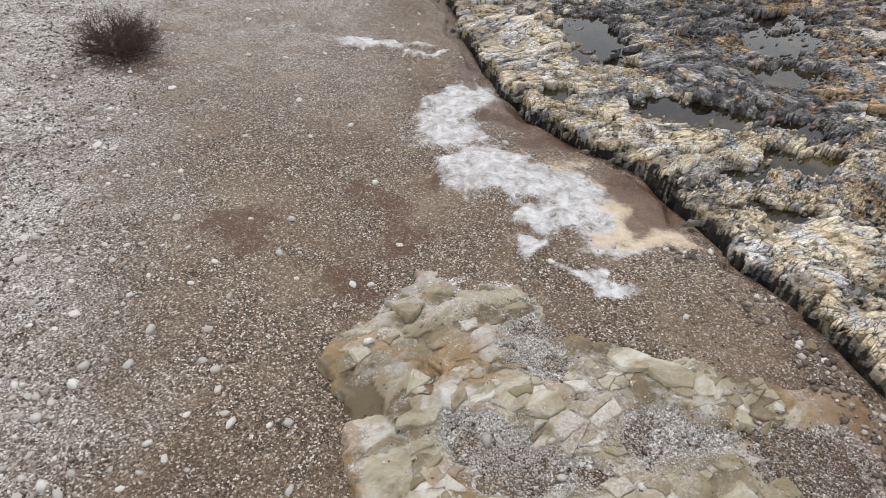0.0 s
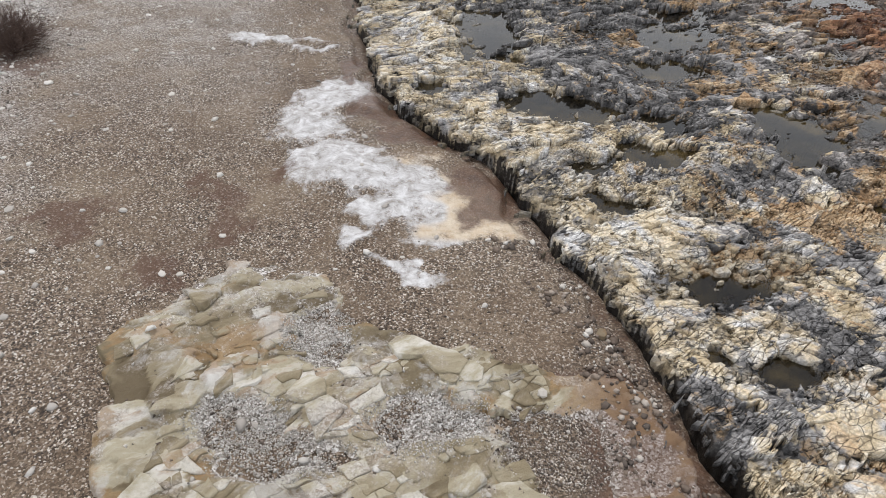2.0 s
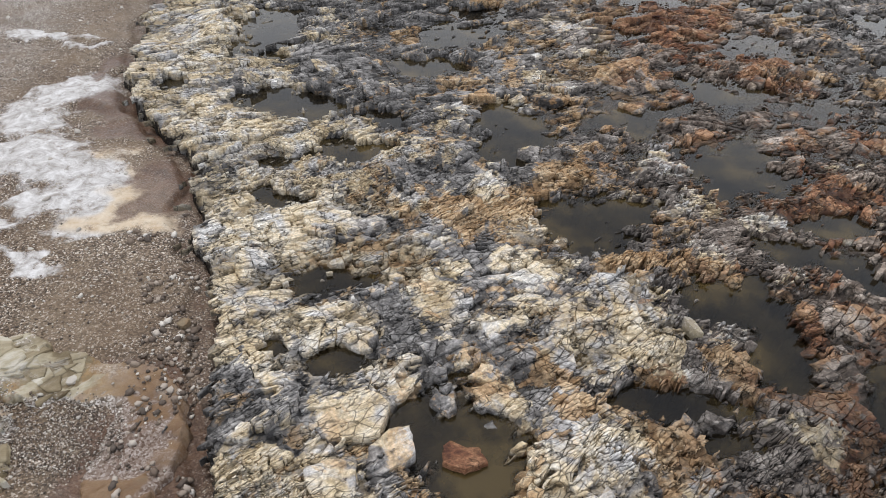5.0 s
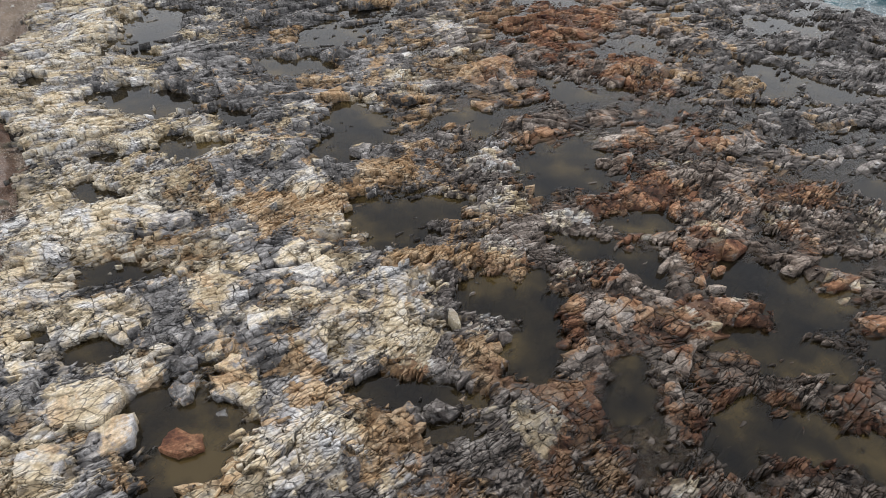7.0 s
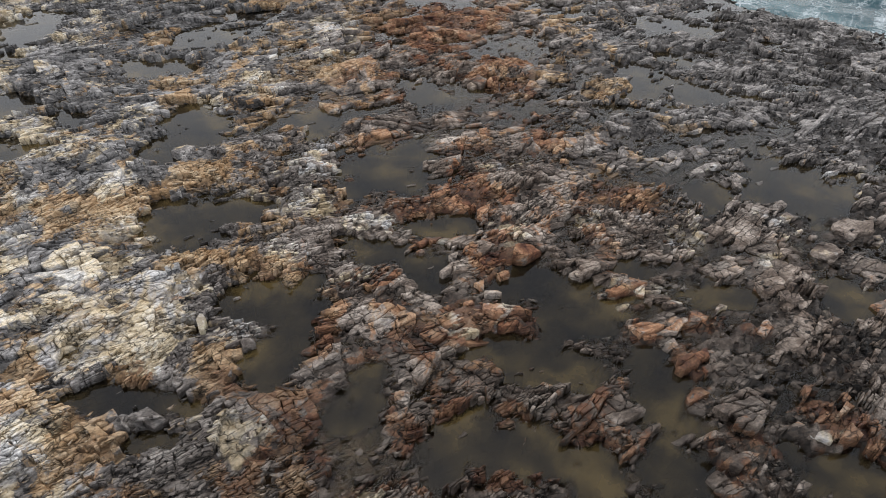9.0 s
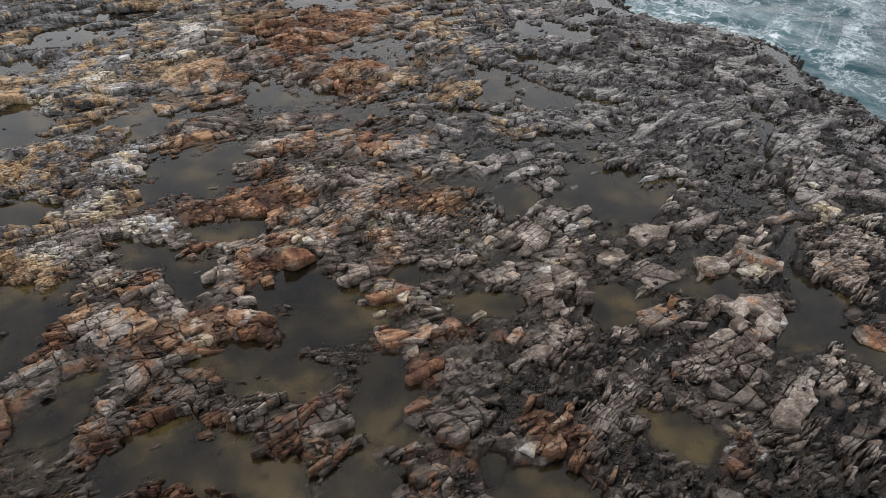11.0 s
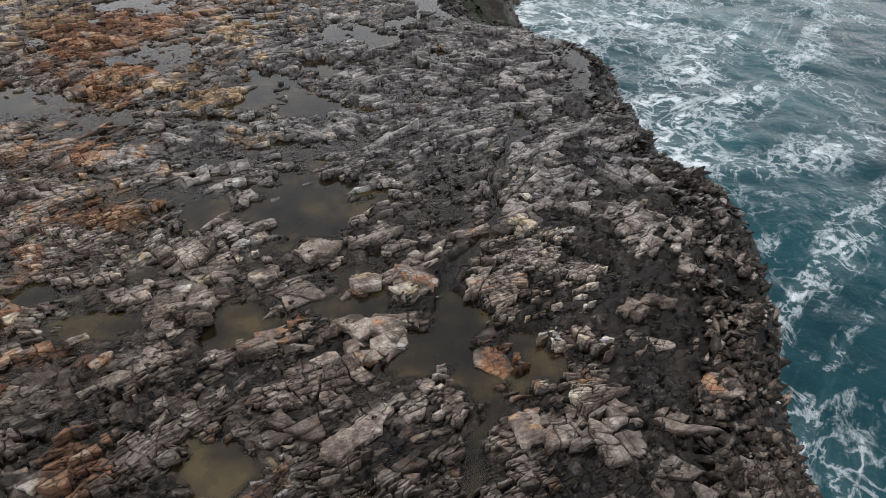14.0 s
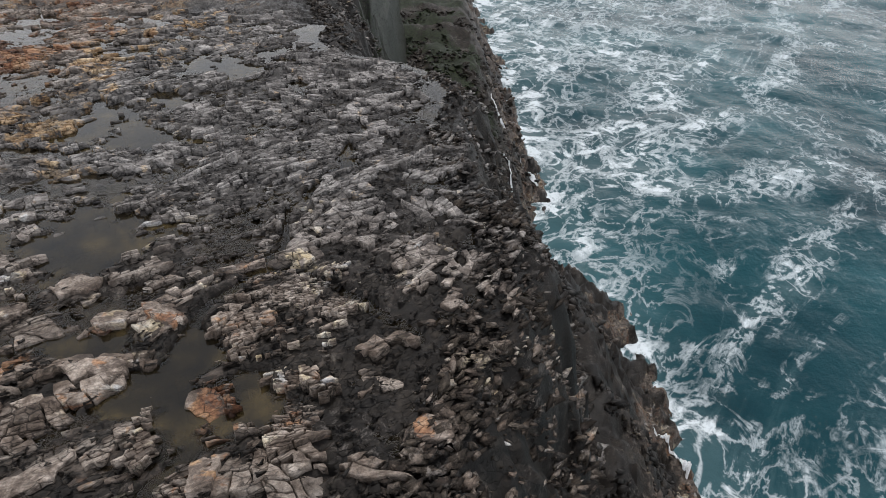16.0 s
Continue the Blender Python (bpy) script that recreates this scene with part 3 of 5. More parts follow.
def shelf(x, y, fine=True):
    """Height of the rock shelf and what its surface is made of, at arrays of places; fine adds the broken bed under the blocks."""
    u, v = np.cos(STRIKE) * x + np.sin(STRIKE) * y, np.cos(STRIKE) * y - np.sin(STRIKE) * x
    big = fbm(x / 1.0, y / 0.8, 3, 3) - 0.5
    med = fbm(u / 0.55, v / 0.26, 5, 2) - 0.5
    base = np.interp(x - 0.12 * (y - 4), [0, 2.5, 4.6, 6.0, 7.5, 9.5, 11.2, 12.6, 13.3, 14.0], [0.105, 0.115, 0.118, 0.112, 0.11, 0.112, 0.12, 0.12, 0.09, 0.05])
    base = base - 0.025 * smooth(y, 4.2, 5.6) * smooth(x, 3.0, 4.5) * (1 - smooth(x, 8.0, 10.0)) - 0.05 * smooth(y, 5.5, 8.5) * smooth(x, 2.0, 3.5) * (1 - 0.6 * smooth(x, 6, 9))
    low = smooth(y, 3.8, 5.6) * smooth(x, 3.6, 6.0) * (1 - smooth(x, 11.6, 12.6))
    low = np.maximum(low, 0.4 * smooth(x, 8.6, 9.6) * (1 - smooth(x, 11.2, 12.0)))
    base = base * (1 - low) + (0.066 + 0.014 * smooth(x, 8.0, 8.8)) * low
    base = base + 0.07 * np.exp(-((x - 3.15) / 0.4) ** 2 - ((y - 1.75) / 0.4) ** 2)
    k = basin(x, y, POOLS_WEST + POOLS_MID + POOLS_EAST, (fbm(x / 0.25, y / 0.2, 23, 3) - 0.5) * 1.5 + (fbm(u / 0.11, v / 0.06, 27, 3) - 0.5) * 1.1)
    gully = np.maximum(1 - smooth(off_line(x + 0.35 * big + 0.3 * med, y, GULLY), 0.02, 0.10), 0.6 * (1 - smooth(off_line(x, y + 0.3 * big, BRANCH), 0.02, 0.09)))
    h = base + 0.012 + 0.13 * big + (0.085 + 0.07 * smooth(y, 3.8, 5.5) * smooth(x, 3, 5)) * med + 0.05 * low * (fbm(u / 0.2, v / 0.1, 13, 2) - 0.5)
    wx, wy = x + 0.3 * (fbm(x / 0.3, y / 0.3, 43, 4) - 0.5), y + 0.3 * (fbm(x / 0.3, y / 0.3, 47, 4) - 0.5)
    cream = patches(wx, wy, PALE_WEST + PALE_EAST, 0.6)
    iron = patches(wx, wy, RUST_WEST + RUST_MID + RUST_EAST, 0.6)
    # where the shelf is half drowned the stained rock stands out as islands
    drowned = smooth(x, 5.6, 6.8) * (1 - smooth(x, 12.2, 13.0)) * (1 - 0.55 * smooth(x, 9.4, 10.4)) * (1 - 0.75 * smooth(y, 3.7, 4.7))
    h = h + drowned * (0.06 * np.maximum(cream, iron) - 0.042)
    h = h * (1 - k) + (-0.07 + 0.08 * med) * k
    h = np.where(h > WATER, WATER + (h - WATER) * 0.72, h) - 0.10 * gully
    amp = 1 - 0.5 * k
    cell = lattice(np.floor(u / 0.1), np.floor(v / 0.1), 7)
    if fine:
        wob_u, wob_v = (fbm(x / 0.4, y / 0.4, 61, 2) - 0.5) * 0.16, (fbm(x / 0.4, y / 0.4, 71, 2) - 0.5) * 0.16
        gap, eu, ev, q, q2, q3 = fracture((u + wob_u) / 0.10, (v + wob_v) / 0.042, 31)
        h = h - 0.022 - 0.006 * smooth(x, 5.0, 8.0) + amp * ((q - 0.5) * 0.035 + eu * (q2 - 0.5) * 0.04 + ev * (q3 - 0.8) * 0.04 - 0.03 * (1 - smooth(gap, 0.0, 0.18)))
        cell = q * 0.7
    # the landward ledge
    into = x - along(WEST, y) + 0.09 + (fbm(x / 0.45, y / 0.45, 41, 4) - 0.5) * 0.42
    h = np.where(h > 0, h * (0.72 + 0.28 * smooth(into, 0.0, 0.5)), h)
    rim = smooth(into, 0.16, 0.22)
    h = -0.4 + (h + 0.4) * rim
    # the seaward cliff
    s = x - along(EAST, y) - (fbm(x / 0.7, y / 0.7, 51, 5) - 0.5) * 0.6
    rugged = fbm(x / 0.6, y / 0.6, 81, 6) - 0.5 + 0.55 * (fbm(x / 0.16, y / 0.16, 83, 4) - 0.5)
    h = h - 0.16 * smooth(s, -0.9, 0.0) * smooth(y, 6.5, 8.5)
    h = h * (1 - smooth(s, 0.0, 0.5)) - np.where(s > 0, 2.3 * np.clip(s, 0, 5) ** 1.5, 0.0) + rugged * 1.3 * smooth(s, 0.05, 0.8)
    shore = x - along(WEST, y)
    pale = np.clip(1.05 - shore / 3.2, 0.02, 0.9) + 0.06 * smooth(x, 3.0, 4.5) * (1 - smooth(x, 5.2, 7.5)) * (1 - smooth(y, 3.8, 5.0))
    pale = pale - 0.25 * smooth(y, 4.6, 7) * smooth(shore, 1.4, 3.0) + 0.62 * cream + 0.3 * smooth(x, 4.2, 4.8) * (1 - smooth(x, 5.7, 6.3)) * (1 - smooth(y, 3.6, 4.4))
    pale = pale - 0.3 * (1 - smooth(y, 2.3, 3.4)) * (1 - cream)
    reach = x - 1.3 * smooth(y, 3.5, 6.5)
    rust = (0.20 + 0.06 * smooth(y, 5.0, 7.5) + 0.06 * smooth(x, 3.4, 4.6) * (1 - smooth(x, 5.8, 7.0))) * smooth(x, 2.2, 4.5) * (1 - smooth(reach, 7.4, 9.4)) + 0.72 * iron + 0.2 * smooth(x, 9.0, 10.0) * (1 - smooth(y, 3.3, 4.3)) * (1 - smooth(x, 12.4, 13.2)) - 0.3 * cream * (1 - iron) + 0.12 * smooth(s, 0.0, 0.4)
    # iron stains follow the beds and the waterline
    rust = rust + (0.4 * (fbm(u / 0.9, v / 0.3, 63, 3) - 0.5) + 0.22 * np.exp(-((h - WATER - 0.03) / 0.035) ** 2)) * smooth(x, 1.8, 3.2) * (1 - smooth(reach, 7.8, 9.8))
    rust = np.maximum(rust, 0.72 * (1 - smooth(np.hypot((wx - 3.6) / 0.6, (wy - 3.45) / 0.26), 0.5, 1.2)))
    dark = 0.34 * smooth(s, -0.9, 0.0) + 0.5 * smooth(s, 0.0, 0.3) + 0.10 * smooth(x, 9.0, 11.0)
    # shadow of the far cove's cliff face, put into its colour
    dark = dark + 0.3 * smooth(s, 0.1, 0.5) * smooth(y, 9.5, 12.0)
    dark = dark + 0.5 * patches(wx, wy, BARE, 0.5) + 0.5 * gully - 0.2 * cream
    crust = smooth(fbm(x / 0.45, y / 0.45, 93, 5), 0.47, 0.60) * smooth(s, 0.05, 0.5)
    dark = dark - 0.5 * crust * (1 - 0.6 * smooth(y, 9.5, 12.0))
    ochre = 1 - smooth(np.hypot((x - 14.1) / 0.5, (y - 12.2) / 0.9), 0.5, 1.2)
    rust, dark = np.maximum(rust, ochre * 1.1), dark * (1 - ochre)
    # undercut shade painted dark onto the step face of the landward edge
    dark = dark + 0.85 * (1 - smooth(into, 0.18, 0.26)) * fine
    weed = 0.22 * np.exp(-((x - 3.8) ** 2 + (y - 2.9) ** 2) / 0.6)
    weed = weed + 0.3 * (1 - smooth(off_line(x, y, GULLY), 0.05, 0.35)) * (1 - smooth(y, 3.4, 4.2))
    weed = weed + 0.6 * smooth(y, 11.0, 14.0) * smooth(s, 0.3, 1.0)
    wet = np.clip(1 - smooth(h - WATER, -0.01, 0.05), 0, 1) * smooth(into, 0.0, 0.3) * (1 - 0.5 * smooth(s, 0.0, 0.3))
    wet = np.maximum(wet, 0.5 * smooth(x, 7.0, 11.0) * smooth(fbm(x / 0.8, y / 0.8, 91, 3), 0.4, 0.6))
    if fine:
        # wet slimy bed to the east, plus gap shade between blocks painted in everywhere
        slime_shade = smooth(x, 4.0, 8.5)
        wet = np.maximum(wet, 0.45 + 0.35 * slime_shade)
        dark = dark + (0.25 + 0.16 * slime_shade + 0.12 * smooth(x, 8.5, 10.5)) * (1 - 0.5 * smooth(y, 4.0, 6.5)) + 0.2 * smooth(s, -2.2, -0.4)
    # warm drops on the far seaward rock: grey sky reflection put into the colour
    return h, dict(cell=cell, pale=pale, rust=rust, dark=dark, weed=weed, wet=wet, warm=smooth(x, 4.2, 7.5) * (1 - 0.8 * smooth(y, 3.6, 6.0) * smooth(x, 7.5, 9.5))), into, s


SALT = ((1.45, 3.85, 0.5, 0.22), (0.2, 6.05, 0.42, 0.42), (-0.05, 5.55, 0.33, 0.5), (0.35, 4.75, 0.48, 0.42), (0.85, 4.6, 0.5, 0.42), (1.3, 4.05, 0.7, 0.36), (0.65, 4.01, 0.32, 0.14),
        (0.62, 3.57, 0.16, 0.16), (1.1, 3.34, 0.22, 0.1), (-0.85, 7.45, 0.55, 0.13), (-0.25, 7.2, 0.3, 0.1))
STAIN = ((-1.65, 3.75, 0.5, 0.22), (-0.63, 4.2, 0.22, 0.16), (-0.45, 3.75, 0.12, 0.35), (-0.62, 3.08, 0.18, 0.24), (-3.7, 6.55, 0.6, 0.3), (-0.1, 4.5, 0.3, 0.1))
CHANNEL = ((1.7, 4.4, 0.38, 0.52), (1.1, 5.3, 0.5, 0.22), (0.65, 5.8, 0.3, 0.35), (2.55, 1.8, 0.38, 0.55), (2.3, 2.25, 0.35, 0.2), (0.2, 6.7, 0.12, 0.5))
LEDGE_PATCH = ((0.25, 2.02, 0.72, 0.8), (-0.3, 2.4, 0.42, 0.42), (0.1, 2.85, 0.55, 0.4), (0.75, 2.3, 0.6, 0.4), (1.2, 1.5, 0.6, 0.7), (0.6, 1.2, 0.85, 0.8), (1.25, 2.4, 0.4, 0.2), (1.95, 2.22, 0.5, 0.2),
               (2.5, 1.8, 0.22, 0.4), (2.35, 2.1, 0.2, 0.2))
GRIT_PATCH = ((0.2, 1.93, 0.32, 0.16), (0.57, 2.6, 0.2, 0.24), (1.28, 1.98, 0.34, 0.23), (0.5, 1.73, 0.36, 0.16), (2.0, 1.84, 0.32, 0.24))


def beach(x, y):
    """Height of the sand and its surface, at arrays of places."""
    rough = fbm(x / 0.25, y / 0.25, 101, 4) - 0.5
    rough2 = fbm(x / 0.4, y / 0.4, 107, 5) - 0.5
    salt = patches(x + rough * 0.5, y + rough2 * 0.7, SALT, 0.5)
    wet = patches(x + rough * 0.5, y + rough * 0.4, CHANNEL, 0.5)
    shore = x - along(WEST, y)
    wet = np.maximum(wet, 0.3 * smooth(shore, -0.4, -0.02))
    h = 0.03 * (fbm(x / 1.7, y / 1.7, 103, 3) - 0.5) + 0.014 * rough
    h = h + 0.05 * smooth(salt, 0.25, 0.6) * (0.7 + rough) * smooth(1.3 - x, 0, 0.8) - 0.035 * wet
    into = shore + 0.09 + (fbm(x / 0.45, y / 0.45, 41, 4) - 0.5) * 0.42
    h = h - 0.06 * smooth(into, -0.03, 0.05)
    # damp foot of the shelf, with the overhang's shadow painted in as wet
    wet = np.maximum(wet, 0.5 * smooth(into, -0.05, 0.05))
    h = h - 0.45 * smooth(shore, 0.02, 0.5) - 22 * smooth(x - along(EAST, y), -3.0, -1.2)
    tan = smooth(x + rough2, 0.85, 1.4) * smooth(y, 3.5, 3.8)
    # west also rises with y, so the sand turns paler far up the beach
    return h, dict(salt=salt, wet=wet, rust=patches(x + rough * 0.9, y - rough * 0.7, STAIN, 0.75), tan=tan, west=np.maximum(1 - smooth(x + 0.25 * (y - 4) + rough2, -3.8, -1.7), 0.45 * smooth(y, 4.5, 8.0) * (1 - smooth(shore, -1.6, -0.6))))


def ledge(x, y):
    """Height of the low sand-dusted ledge that crops out of the beach."""
    u, v = np.cos(STRIKE) * x + np.sin(STRIKE) * y, np.cos(STRIKE) * y - np.sin(STRIKE) * x
    warp = (fbm(x / 0.3, y / 0.3, 121, 4) - 0.5) * 0.24
    warp2 = (fbm(x / 0.35, y / 0.3, 141, 4) - 0.5) * 0.24
    gap, du, dv, r, r2, r3 = fracture((u + warp) / 0.30, (v + warp2) / 0.15, 111)
    inside = patches(x + warp, y + warp2, LEDGE_PATCH, 0.25) + 0.5 * (fbm(u / 0.14, v / 0.07, 165, 3) - 0.5)
    grit = patches(x + warp * 1.5, y + warp2 * 1.5, GRIT_PATCH, 0.4)
    lump = fbm(x / 0.35, y / 0.25, 131, 5) - 0.5
    h = 0.055 + 0.015 * (1 - smooth(x, -0.5, 0.2)) + 0.014 * (r - 0.5) + (0.03 + 0.05 * (x < 0.3)) * du * (r2 - 0.5) + dv * (0.03 + 0.04 * (x < 0.3)) * (r3 - 0.3) + 0.11 * lump + 0.02 * (fbm(x / 0.07, y / 0.05, 133, 3) - 0.5)
    h = h - 0.012 * (1 - smooth(gap, 0.0, 0.07)) - 0.05 * grit - 0.03 * smooth(x, 1.5, 2.2) - 0.03 * smooth(y, 2.6, 3.2)
    wet = 0.8 * smooth(x, 2.05, 2.4)
    rust = 0.25 * (1 - smooth(np.hypot((x + 0.25) / 0.45, (y - 2.45) / 0.3), 0.5, 1.2)) + 0.35 * smooth(x, 1.6, 2.1) + 0.4 * (1 - smooth(inside, 0.45, 0.9)) * smooth(fbm(x / 0.3, y / 0.3, 163, 3), 0.4, 0.6)
    dust = 0.8 * (1 - smooth(h - 0.012 * (fbm(x / 0.06, y / 0.06, 151, 2) - 0.5), 0.005, 0.03))
    return -0.2 + (h + 0.2) * smooth(inside, 0.25, 0.42), dict(cell=r, wet=wet * (1 - grit), rust=rust, dust=np.maximum(np.maximum(dust, grit), 0.42 * smooth(y + 1.2 * (fbm(x / 0.4, y / 0.3, 167, 4) - 0.5), 2.35, 2.7)))


# ---- mesh helpers ----
def sheet(name, xs, ys, height, material):
    """A height field over the lines xs, ys; height gives z and the surface's attributes."""
    gx, gy = (a.ravel() for a in np.meshgrid(xs, ys))
    z, attrs = height(gx, gy)[:2]
    n, m = len(xs), len(ys)
    i = (np.arange(m - 1)[:, None] * n + np.arange(n - 1)[None, :]).ravel()
    return mesh_of(name, np.column_stack((gx, gy, z)), np.column_stack((i, i + 1, i + n + 1, i + n)), material, attrs)


def mesh_data(name, verts, faces, material, attrs=None):
    faces = np.asarray(faces, dtype=np.int32)
    me = bpy.data.meshes.new(name)
    me.vertices.add(len(verts))
    me.vertices.foreach_set("co", np.asarray(verts, dtype=np.float32).ravel())
    me.loops.add(faces.size)
    me.loops.foreach_set("vertex_index", faces.ravel())
    me.polygons.add(len(faces))
    me.polygons.foreach_set("loop_start", np.arange(len(faces), dtype=np.int32) * faces.shape[1])
    me.update(calc_edges=True)
    me.validate()
    for key, v in (attrs or {}).items():
        me.attributes.new(key, "FLOAT", "POINT").data.foreach_set("value", np.asarray(v, dtype=np.float32))
    me.materials.append(material)
    return me


def mesh_of(name, verts, faces, material, attrs=None):
    return new(name, mesh_data(name, verts, faces, material, attrs))


def part(name, data, parent, label=""):
    ob = new(name, data)
    ob.parent = parent
    return tagged(ob, label)


def graded(lo, hi, step, grow):
    out = [lo]
    while out[-1] < hi:
        out.append(out[-1] + step * (1 + grow * (out[-1] - lo)))
    return out


FAR = [30.0, 60.0, 150.0, 500.0, 2000.0]

# ---- the large forms ----
ground = sheet("ground", np.array([-2000, -500, -150, -50, -20, -12] + list(np.arange(-9, -1.5, 0.05)) + list(np.arange(-1.5, 3.6, 0.024)) + [4.5, 5.5, 6.5, 7.5, 8.5, 9, 9.5, 10, 10.5, 11, 11.5, 12.2, 13, 14, 16, 20] + FAR),
               np.array([-2000, -500, -150, -50, -20, -10] + list(np.arange(-8, 0.3, 0.3)) + graded(0.4, 12.0, 0.024, 0.15) + [14, 18] + FAR), beach, SAND)
tagged(ground, "damp brown sand with grit, white salt crust and rusty stains", "ground", kind="structure")

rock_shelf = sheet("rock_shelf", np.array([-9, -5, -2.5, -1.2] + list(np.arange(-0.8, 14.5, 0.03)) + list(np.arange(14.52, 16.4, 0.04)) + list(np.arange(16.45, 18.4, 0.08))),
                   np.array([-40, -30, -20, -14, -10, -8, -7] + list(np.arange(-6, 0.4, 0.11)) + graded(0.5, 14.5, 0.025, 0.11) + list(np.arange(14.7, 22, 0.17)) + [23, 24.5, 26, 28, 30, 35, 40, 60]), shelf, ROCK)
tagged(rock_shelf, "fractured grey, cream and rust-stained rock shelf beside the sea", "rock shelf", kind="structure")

outcrop = sheet("rock_ledge", np.arange(-1.5, 2.75, 0.018), np.arange(0.3, 3.8, 0.018), ledge, LEDGE)
tagged(outcrop, "low smooth olive and cream rock ledge half buried in sand", "rock ledge")


def terrace(x, y):
    """The low wave-washed terrace at the cliff's foot, with its weedy back and sloping brink."""
    b, f = along(BRINK, y), along(FOOT, y)
    rugged = fbm(x / 1.8, y / 1.8, 221, 6) - 0.5
    t = (x - b + rugged * 0.8) / np.maximum(f - b, 0.5)
    h = -8.9 + 1.3 * rugged - 3.9 * smooth(t, -0.25, 1.0) - 6 * smooth(t, 1.0, 2.0) + (1.3 * (fbm(x / 0.7, y / 0.7, 231, 5) - 0.5) + 0.6 * (fbm(x / 0.2, y / 0.2, 233, 3) - 0.5)) * (0.35 + 0.65 * smooth(t, -0.3, 0.2))
    green = 1.1 * smooth(y, 21, 26) * (1 - smooth(t, -0.2, 0.3))
    film = smooth(fbm(x / 2.2, y / 4.0, 241, 3), 0.58, 0.66) * smooth(y, 24, 30) * (1 - smooth(t, -0.5, -0.1))
    h = np.where(film > 0.5, -9.0 + 0.02 * rugged, h)
    n = np.ones(x.shape)
    crust = smooth(fbm(x / 0.8, y / 0.8, 251, 6), 0.46, 0.58)
    clump = smooth(fbm(x / 1.3, y / 1.6, 261, 6), 0.44, 0.56)
    return h, dict(cell=fbm(x / 0.25, y / 0.25, 271, 3), pale=n * 0.1, rust=0.05 + 0.08 * smooth(t, -0.1, 0.4) + 0.25 * crust * smooth(t, 0.1, 0.5), dark=0.98 - 0.5 * crust * smooth(t, -0.2, 0.4) - 0.2 * film,
                   weed=green * (0.25 + 0.75 * clump) * (1 - 0.75 * film), wet=0.45 + 0.5 * (1 - np.clip(green, 0, 1)) * (1 - 0.6 * crust), warm=n)


low_terrace = sheet("low_terrace", np.array([0, 4, 7] + list(np.arange(9, 14.4, 0.2)) + list(np.arange(14.5, 21.6, 0.08)) + [22, 23, 24]), np.array([-40, -20, -10, -4] + graded(0, 70.0, 0.12, 0.06) + [80, 110, 200]), terrace, ROCK)
tagged(low_terrace, "dark wave-washed low rock terrace, green with weed at its back", "rock terrace", kind="structure")


def swell(x, y):
    near = np.exp(-np.maximum(x - along(FOOT, y), 0) / (1.1 + 3.6 * smooth(y, 15, 26)))
    h = SEA_Z + 0.75 * (fbm(x / 9, y / 12, 201, 4) - 0.5) + 0.34 * (fbm(x / 2.4, y / 2.1, 211, 3) - 0.5) * (1 + near)
    return np.where(np.hypot(x - 40, y - 30) > 120, SEA_Z, h), dict(shore=near)


sea = sheet("sea", np.array([-20, 0, 8, 12] + graded(14.0, 80.0, 0.16, 0.05) + [100.0, 150.0, 500.0, 2000.0]),
            np.array([-2000, -500, -150, -50, -10] + graded(0.0, 90.0, 0.18, 0.03) + [120.0, 200.0, 500.0, 2000.0]), swell, SEA)
tagged(sea, "choppy teal sea with white lacy foam", "sea", kind="structure")
sea.data.polygons.foreach_set("use_smooth", [True] * len(sea.data.polygons))


def tide_pools():
    """The water that stands in the hollows of the shelf, each pool a sheet of its own."""
    step = 0.04
    xs, ys = np.arange(0.0, 13.8, step), np.arange(0.3, 11.0, step)
    gx, gy = np.meshgrid(xs, ys)
    h, _, into, s = shelf(gx.ravel(), gy.ravel(), False)
    low = ((h < WATER + 0.045) & (into > 0.34) & (s < -0.3)).reshape(gx.shape)
    tags = np.where(low, np.arange(low.size).reshape(low.shape) + 1, 0)
    while True:
        was = tags.copy()
        for axis in (0, 1):
            for way in (1, -1):
                tags = np.where(low, np.maximum(tags, np.roll(tags, way, axis)), 0)
        if (tags == was).all():
            break
    names, counts = np.unique(tags[tags > 0], return_counts=True)

    def water(cells, name):
        j, i = np.nonzero(cells)
        corner = np.array([[0, 0], [1, 0], [1, 1], [0, 1]])
        pts = (np.column_stack((i, j))[:, None, :] + corner[None]).reshape(-1, 2)
        key, back = np.unique(pts, axis=0, return_inverse=True)
        verts = np.column_stack((xs[0] + (key[:, 0] - 0.5) * step, ys[0] + (key[:, 1] - 0.5) * step, np.full(len(key), WATER)))
        depth = WATER - shelf(verts[:, 0], verts[:, 1], False)[0] + 0.03
        return mesh_of(name, verts, back.reshape(-1, 4), POOL, dict(depth=depth))

    for tag, count in zip(names, counts):
        if count * step * step > 0.05:
            tagged(water(tags == tag, "tide_pool"), "still murky brown tide pool in the rock", "tide pool", "tide pools on the rock shelf")
    small = np.isin(tags, names[counts * step * step <= 0.05])
    tagged(water(small, "puddle_water"), "small shallow puddles between the rocks", "puddles", kind="stuff")


tide_pools()


# ---- the broken blocks of the shelf ----
def clip(poly, px, py, nx, ny):
    """The part of a convex outline on the near side of a line."""
    out = []
    n = len(poly)
    dist = [(q[0] - px) * nx + (q[1] - py) * ny for q in poly]
    for k in range(n):
        a, b, da, db = poly[k], poly[(k + 1) % n], dist[k], dist[(k + 1) % n]
        if da <= 0:
            out.append(a)
        if (da < 0 < db) or (db < 0 < da):
            t = da / (da - db)
            out.append((a[0] + t * (b[0] - a[0]), a[1] + t * (b[1] - a[1])))
    return out


